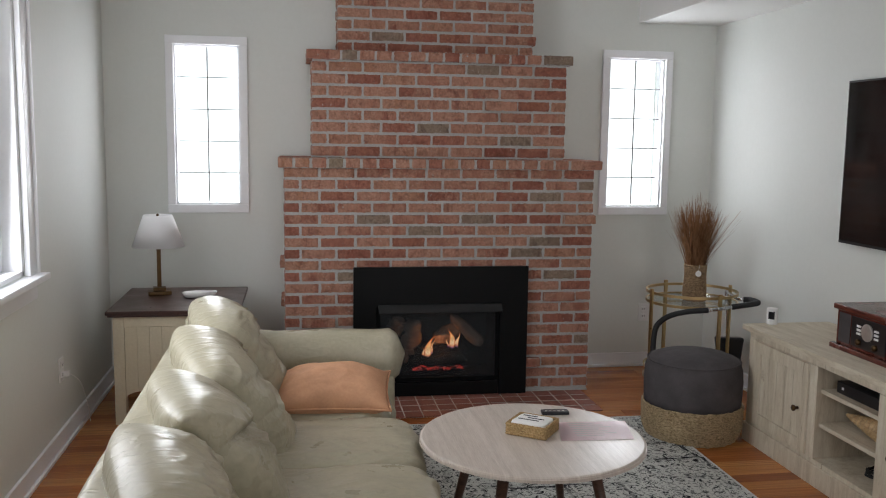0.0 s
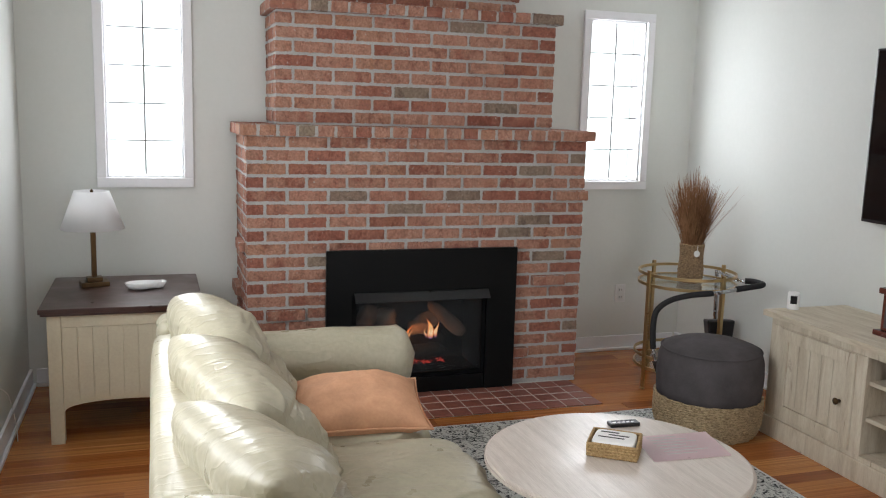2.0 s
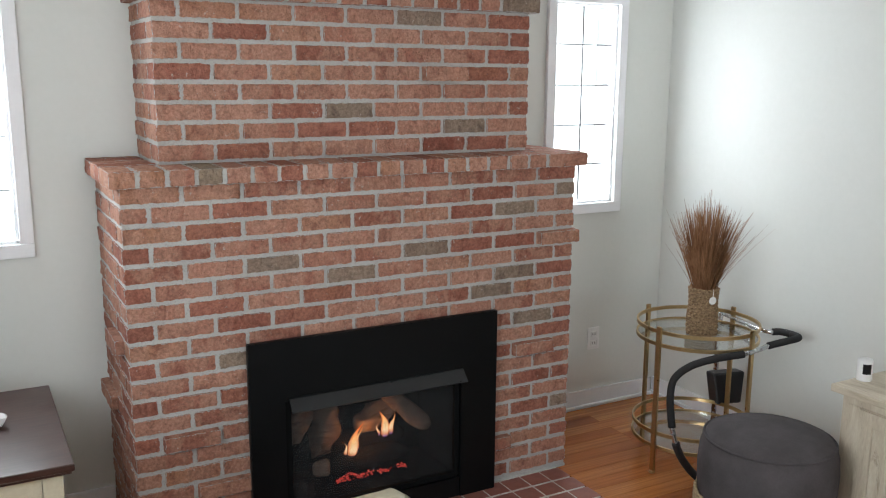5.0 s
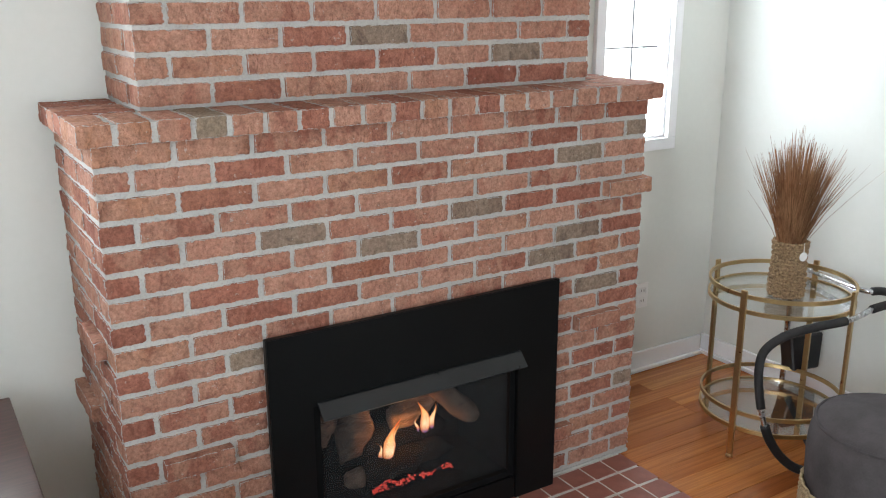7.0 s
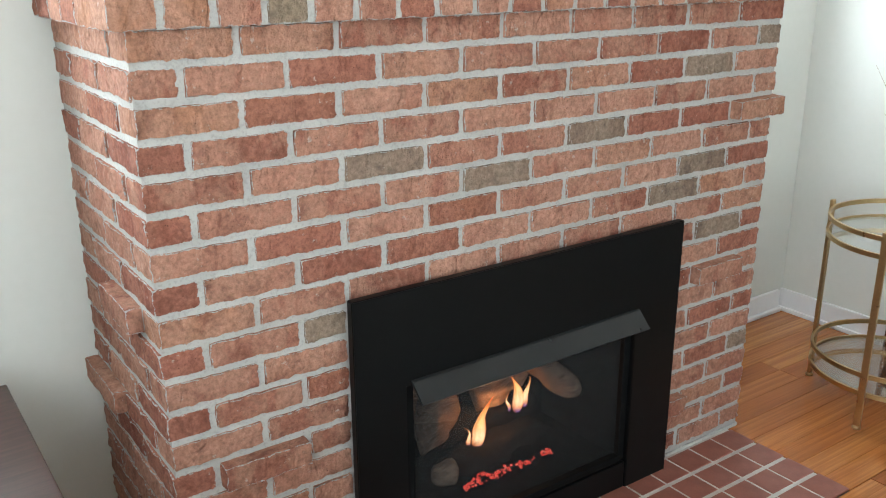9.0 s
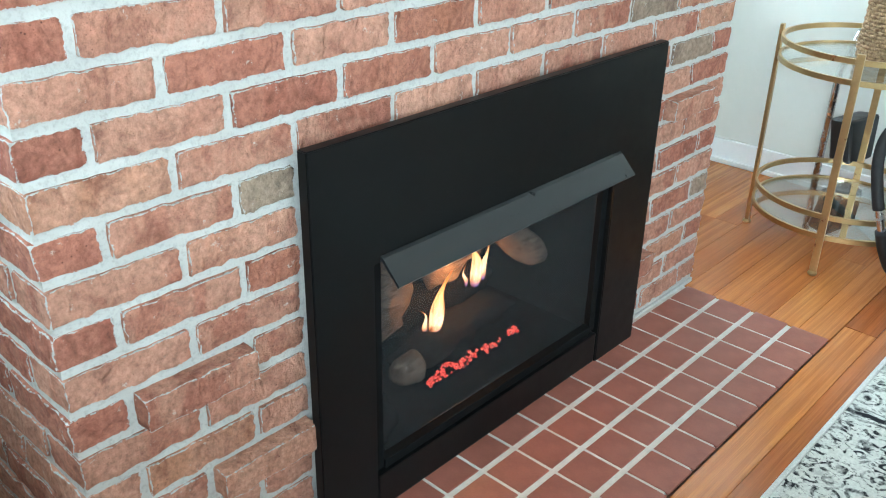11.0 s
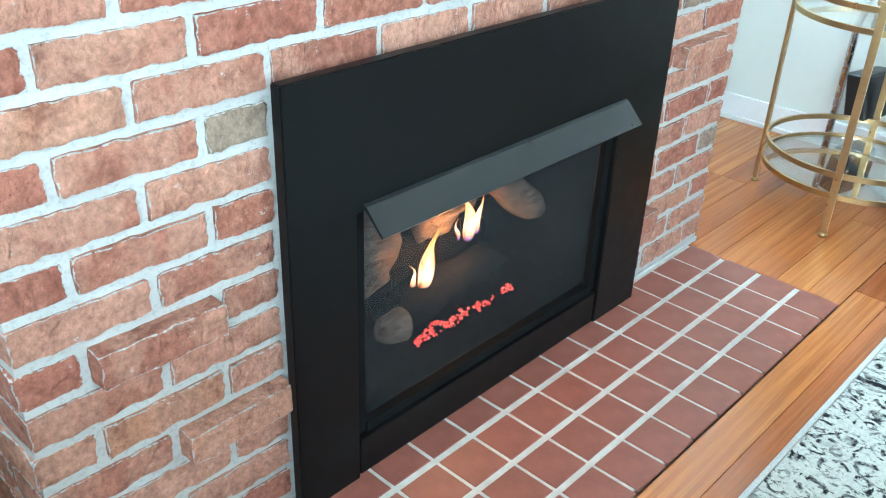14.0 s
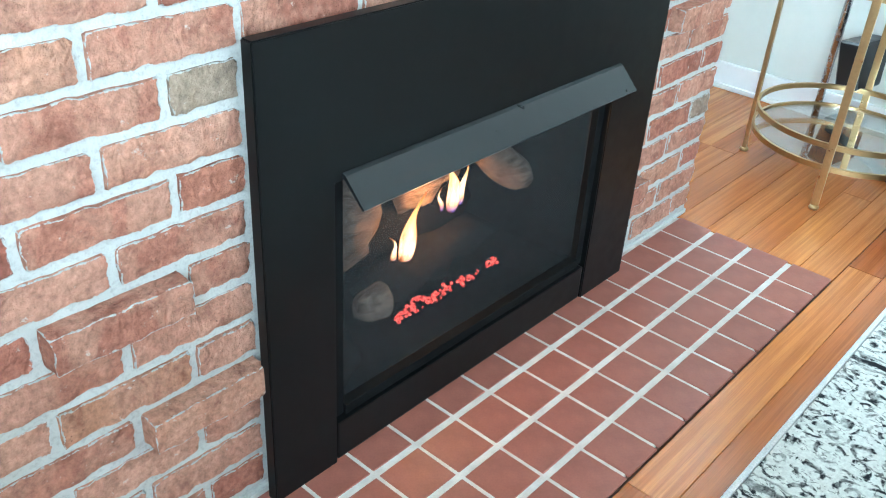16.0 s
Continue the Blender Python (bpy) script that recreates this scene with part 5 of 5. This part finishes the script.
def brick_mesh(lx, ly, lz, material):
    """A rough-faced block from the origin's corner; alike sizes share a few shapes."""
    pick = random.randrange(5)
    key = (round(lx, 3), round(ly, 3), round(lz, 3), material.name, pick)
    if key in meshes:
        return meshes[key]
    rnd = random.Random(str(key))
    nx, ny, nz = max(2, round(lx / 0.015)) + 2, max(1, round(ly / 0.03)) + 2, 6
    if ly > 0.12:
        ny = max(2, round(ly / 0.018)) + 2
    bm = bmesh.new()
    end_x, end_y = (0.9, 0.1) if ly > lx and lx < 0.095 and ly < FULL else (0.1, 1.0)
    grid, rims = {}, []
    off = Vector((rnd.random() * 50, rnd.random() * 50, rnd.random() * 50))

    def along(i, n, size):
        if i in (0, n):
            return size * (i == n)
        return 0.0045 + (size - 0.009) * (i - 1) / max(1, n - 2)

    def vert(i, j, k):
        if (i, j, k) not in grid:
            p = Vector((along(i, nx, lx), along(j, ny, ly), along(k, nz, lz)))
            inward = Vector(((i == 0) - (i == nx), (j == 0) - (j == ny), (k == 0) - (k == nz)))
            n_out = sum(abs(c) for c in inward)
            wear = (0.0, 0.0007, 0.0016)[min(2, int(n_out) - 1)] if n_out else 0.0
            q = p * 55 + off
            p += inward * wear * rnd.uniform(0.5, 1.5)
            p += Vector((noise.noise(q), noise.noise(q + Vector((9, 2, 4))), noise.noise(q + Vector((3, 8, 1))))) * (0.0020 if n_out > 1 else 0.0022)
            rough = noise.noise(q * 2.1 + Vector((5, 5, 5)))
            torn = noise.noise(Vector((p.x * 26, p.y * 26, p.z * 16)) + off)
            out = Vector((inward.x * end_x, inward.y * end_y, 0))
            if out.length > 0:
                # the torn face: flat plateaus that break off in small steps, with pits between
                p -= out * (0.0028 * max(0.0, min(1.0, torn * 5 + 0.5)) + 0.0016 + 0.0020 * rough)
            if n_out > 1:
                p += Vector((rnd.uniform(-1, 1), rnd.uniform(-1, 1), rnd.uniform(-1, 1))) * 0.0017
            grid[(i, j, k)] = bm.verts.new(p)
            rims.append(1.0 if n_out > 1 else 0.0)
        return grid[(i, j, k)]

    for i in range(nx):
        for k in range(nz):
            bm.faces.new((vert(i, 0, k), vert(i + 1, 0, k), vert(i + 1, 0, k + 1), vert(i, 0, k + 1)))
            bm.faces.new((vert(i, ny, k), vert(i, ny, k + 1), vert(i + 1, ny, k + 1), vert(i + 1, ny, k)))
    for j in range(ny):
        for k in range(nz):
            bm.faces.new((vert(0, j, k), vert(0, j, k + 1), vert(0, j + 1, k + 1), vert(0, j + 1, k)))
            bm.faces.new((vert(nx, j, k), vert(nx, j + 1, k), vert(nx, j + 1, k + 1), vert(nx, j, k + 1)))
    for i in range(nx):
        for j in range(ny):
            bm.faces.new((vert(i, j, 0), vert(i, j + 1, 0), vert(i + 1, j + 1, 0), vert(i + 1, j, 0)))
            bm.faces.new((vert(i, j, nz), vert(i + 1, j, nz), vert(i + 1, j + 1, nz), vert(i, j + 1, nz)))
    bm.normal_update()
    me = bpy.data.meshes.new("brick")
    bm.to_mesh(me)
    bm.free()
    me.materials.append(material)
    me.attributes.new("rim", "FLOAT", "POINT").data.foreach_set("value", rims)
    me.shade_smooth()
    me.set_sharp_from_angle(angle=radians(48))
    meshes[key] = me
    return me


def lay_brick(parent, x0, x1, y0, y1, z0, z1, material=None):
    if material is None:
        material = M_dusk if random.random() < 0.16 else M_red
    o = new("brick", brick_mesh(x1 - x0, y1 - y0, z1 - z0, material))
    o.parent = parent
    o.location = (x0 + random.uniform(-0.001, 0.001), y0 + random.uniform(-0.0018, 0.0008), z0 + random.uniform(-0.0008, 0.0008))
    return o


FULL, HALF, DEEP = 0.1873, 0.0800, 0.09


def course(parent, x0, x1, y0, y1, z, hgt, whole, grey=(), proud=(), sides=(True, True), hole=None, dark=()):
    """One course of a block seen on its front and two ends. whole: it starts with a full brick at the front's left end.
    grey, proud: numbers of bricks along the front that are grey or stand forward."""
    zt = z + hgt - JZ
    pitch = FULL + J
    spans = []
    x = x0
    if not whole:
        spans.append((x, x + HALF))
        x += HALF + J
    while x < x1 - 0.02:
        e = min(x + FULL, x1)
        if x1 - e < 0.05:
            e = x1
        spans.append((x, e))
        x = e + J
    for i, (a, b) in enumerate(spans):
        if hole and b > hole[0] and a < hole[1] and z < hole[2] - 0.005:
            if a < hole[0] - 0.02:
                b = hole[0] - 0.003
            elif b > hole[1] + 0.02:
                a = hole[1] + 0.003
            else:
                continue
        mat = M_grey if i in grey else (M_dusk if i in dark else None)
        lift = 0.030 if i in proud else 0.0
        end = i in (0, len(spans) - 1)
        deep = FULL if (end and b - a < 0.12 and not hole_cut(a, b, hole)) else DEEP
        lay_brick(parent, a, b, y0 - lift, y0 + deep, z, zt, mat)
    for s, on in ((0, sides[0]), (1, sides[1])):
        if not on:
            continue
        start = (DEEP if (whole if s == 0 else spans[-1][1] - spans[-1][0] > 0.12) else FULL) + J
        yy = y0 + start
        while yy < y1 - 0.02:
            e = min(yy + FULL, y1)
            if y1 - e < 0.05:
                e = y1
            push = 0.0
            if s == 0 and (round(z, 2), yy < y0 + 0.2) in SIDE_PROUD:
                push = 0.028
            if s == 0:
                lay_brick(parent, x0 - push, x0 + DEEP, yy, e, z, zt)
            else:
                lay_brick(parent, x1 - DEEP, x1, yy, e, z, zt)
            yy = e + J


def hole_cut(a, b, hole):
    return bool(hole) and (abs(b - hole[0]) < 0.01 or abs(a - hole[1]) < 0.01)


SIDE_PROUD = set()
C1, Z1 = 0.0652, 1.320
HOLE = (IX0 + 0.012, IX1 - 0.012, IZ - 0.03)
low = new("lower_tier")
low.parent = chim
low["label"] = "lower block of the brick chimney"
GREY = {2: (7,), 1: (9,), 4: (5, 2), 5: (4,), 6: (7,), 7: (7,), 9: (8, 2), 15: (9,)}
DARK = {3: (0,), 5: (0,), 7: (0,), 9: (0,), 11: (0,), 13: (0,)}
PROUD = {13: (1,), 16: (1,), 11: (8,), 17: (7, ), 4: (8,)}
for row in range(20):
    z = Z1 - (row + 1) * C1 + 0.0118
    if row in (8, 12):
        SIDE_PROUD.add((round(z, 2), row == 8))
    course(low, FX0, FX1 + (0.012 if row == 4 else 0), FRONT, BACK - 0.002, z, C1, row % 2 == 0, GREY.get(row, ()), PROUD.get(row, ()), (True, True), HOLE, DARK.get(row, ()))
bm = bmesh.new()
my0, my1 = FRONT + 0.0016, BACK - 0.001
box(FX0 + 0.0024, IX0 + 0.02, my0, my1, 0.0, Z1, bm=bm)
box(IX1 - 0.02, FX1 - 0.0024, my0, my1, 0.0, Z1, bm=bm)
box(IX0 + 0.0205, IX1 - 0.0205, my0, my1, 0.735, Z1, bm=bm)
part("mortar", bm, M_mortar, low, "pale grey lime mortar joints")
part("mortar_bed", box(FX0 - 0.002, FX1 + 0.002, FRONT - 0.004, FRONT + 0.006, 0.0, 0.012, 0.003), M_mortar, low)


def ledge(name, x0, x1, y0, z, ends, wide):
    """A course of bricks laid across, standing out over the block below."""
    led = new(name)
    led.parent = chim
    led["label"] = "projecting ledge of bricks laid crosswise"
    zt = z + 0.054
    x = x0
    spans = []
    if ends:
        spans.append((x, x + FULL))
        x += FULL + J
    while x < x1 - 0.03:
        e = x + wide
        if x1 - e < FULL:
            e = x1
        spans.append((x, e))
        x = e + J
    for i, (a, b) in enumerate(spans):
        mat = M_grey if (i in ((1, 13) if ends else (3,))) else None
        lay_brick(led, a, b, y0, y0 + FULL + 0.01, z, zt, mat)
    for s in (0, 1):
        yy = y0 + FULL + 0.01 + J
        while yy < BACK - 0.02:
            e = min(yy + 0.0895, BACK - 0.003)
            if BACK - e < 0.04:
                e = BACK - 0.003
            a, b = (x0, x0 + FULL) if s == 0 else (x1 - FULL, x1)
            lay_brick(led, a, b, yy, e, z, zt)
            yy = e + J
    part("mortar", box(x0 + 0.002, x1 - 0.002, y0 + 0.0004, BACK - 0.002, z + 0.0005, zt - 0.0035), M_mortar, led)


ledge("lower_ledge", -0.113, 1.745, 4.963, Z1 + 0.001, False, 0.0793)
Z2, C2 = 1.378, 0.0682
T2Y = 5.145
mid = new("middle_tier")
mid.parent = chim
mid["label"] = "set-back middle block of the brick chimney"
GREY2 = {0: (5,), 6: (6,), 5: (3,)}
for row in range(8):
    z = Z2 + (7 - row) * C2 + 0.0074
    course(mid, 0.076, 1.568, T2Y, BACK - 0.002, z, C2, row % 2 == 1, GREY2.get(row, ()), (5,) if row == 3 else ())
part("mortar", box(0.0790, 1.5650, T2Y + 0.0024, BACK - 0.001, Z2 - 0.003, Z2 + 8 * C2 + 0.004), M_mortar, mid)
Z2T = Z2 + 8 * C2 + 0.004
ledge("upper_ledge", 0.045, 1.60, T2Y - 0.028, Z2T, True, 0.0845)
Z3, C3, T3Y = Z2T + 0.058, 0.0655, 5.31
top = new("upper_tier")
top.parent = chim
top["label"] = "set-back upper block of the brick chimney"
for row in range(9):
    z = Z3 + row * C3 + 0.0063
    wide = 0.02 if row in (1,) else 0.0
    course(top, 0.228, 1.400 + wide, T3Y, BACK - 0.002, z, C3, row % 2 == 1, {1: (1,), 2: (7,)}.get(row, ()), ())
part("mortar", box(0.2310, 1.3970, T3Y + 0.0024, BACK - 0.001, Z3 - 0.003, TOP - 0.002), M_mortar, top)
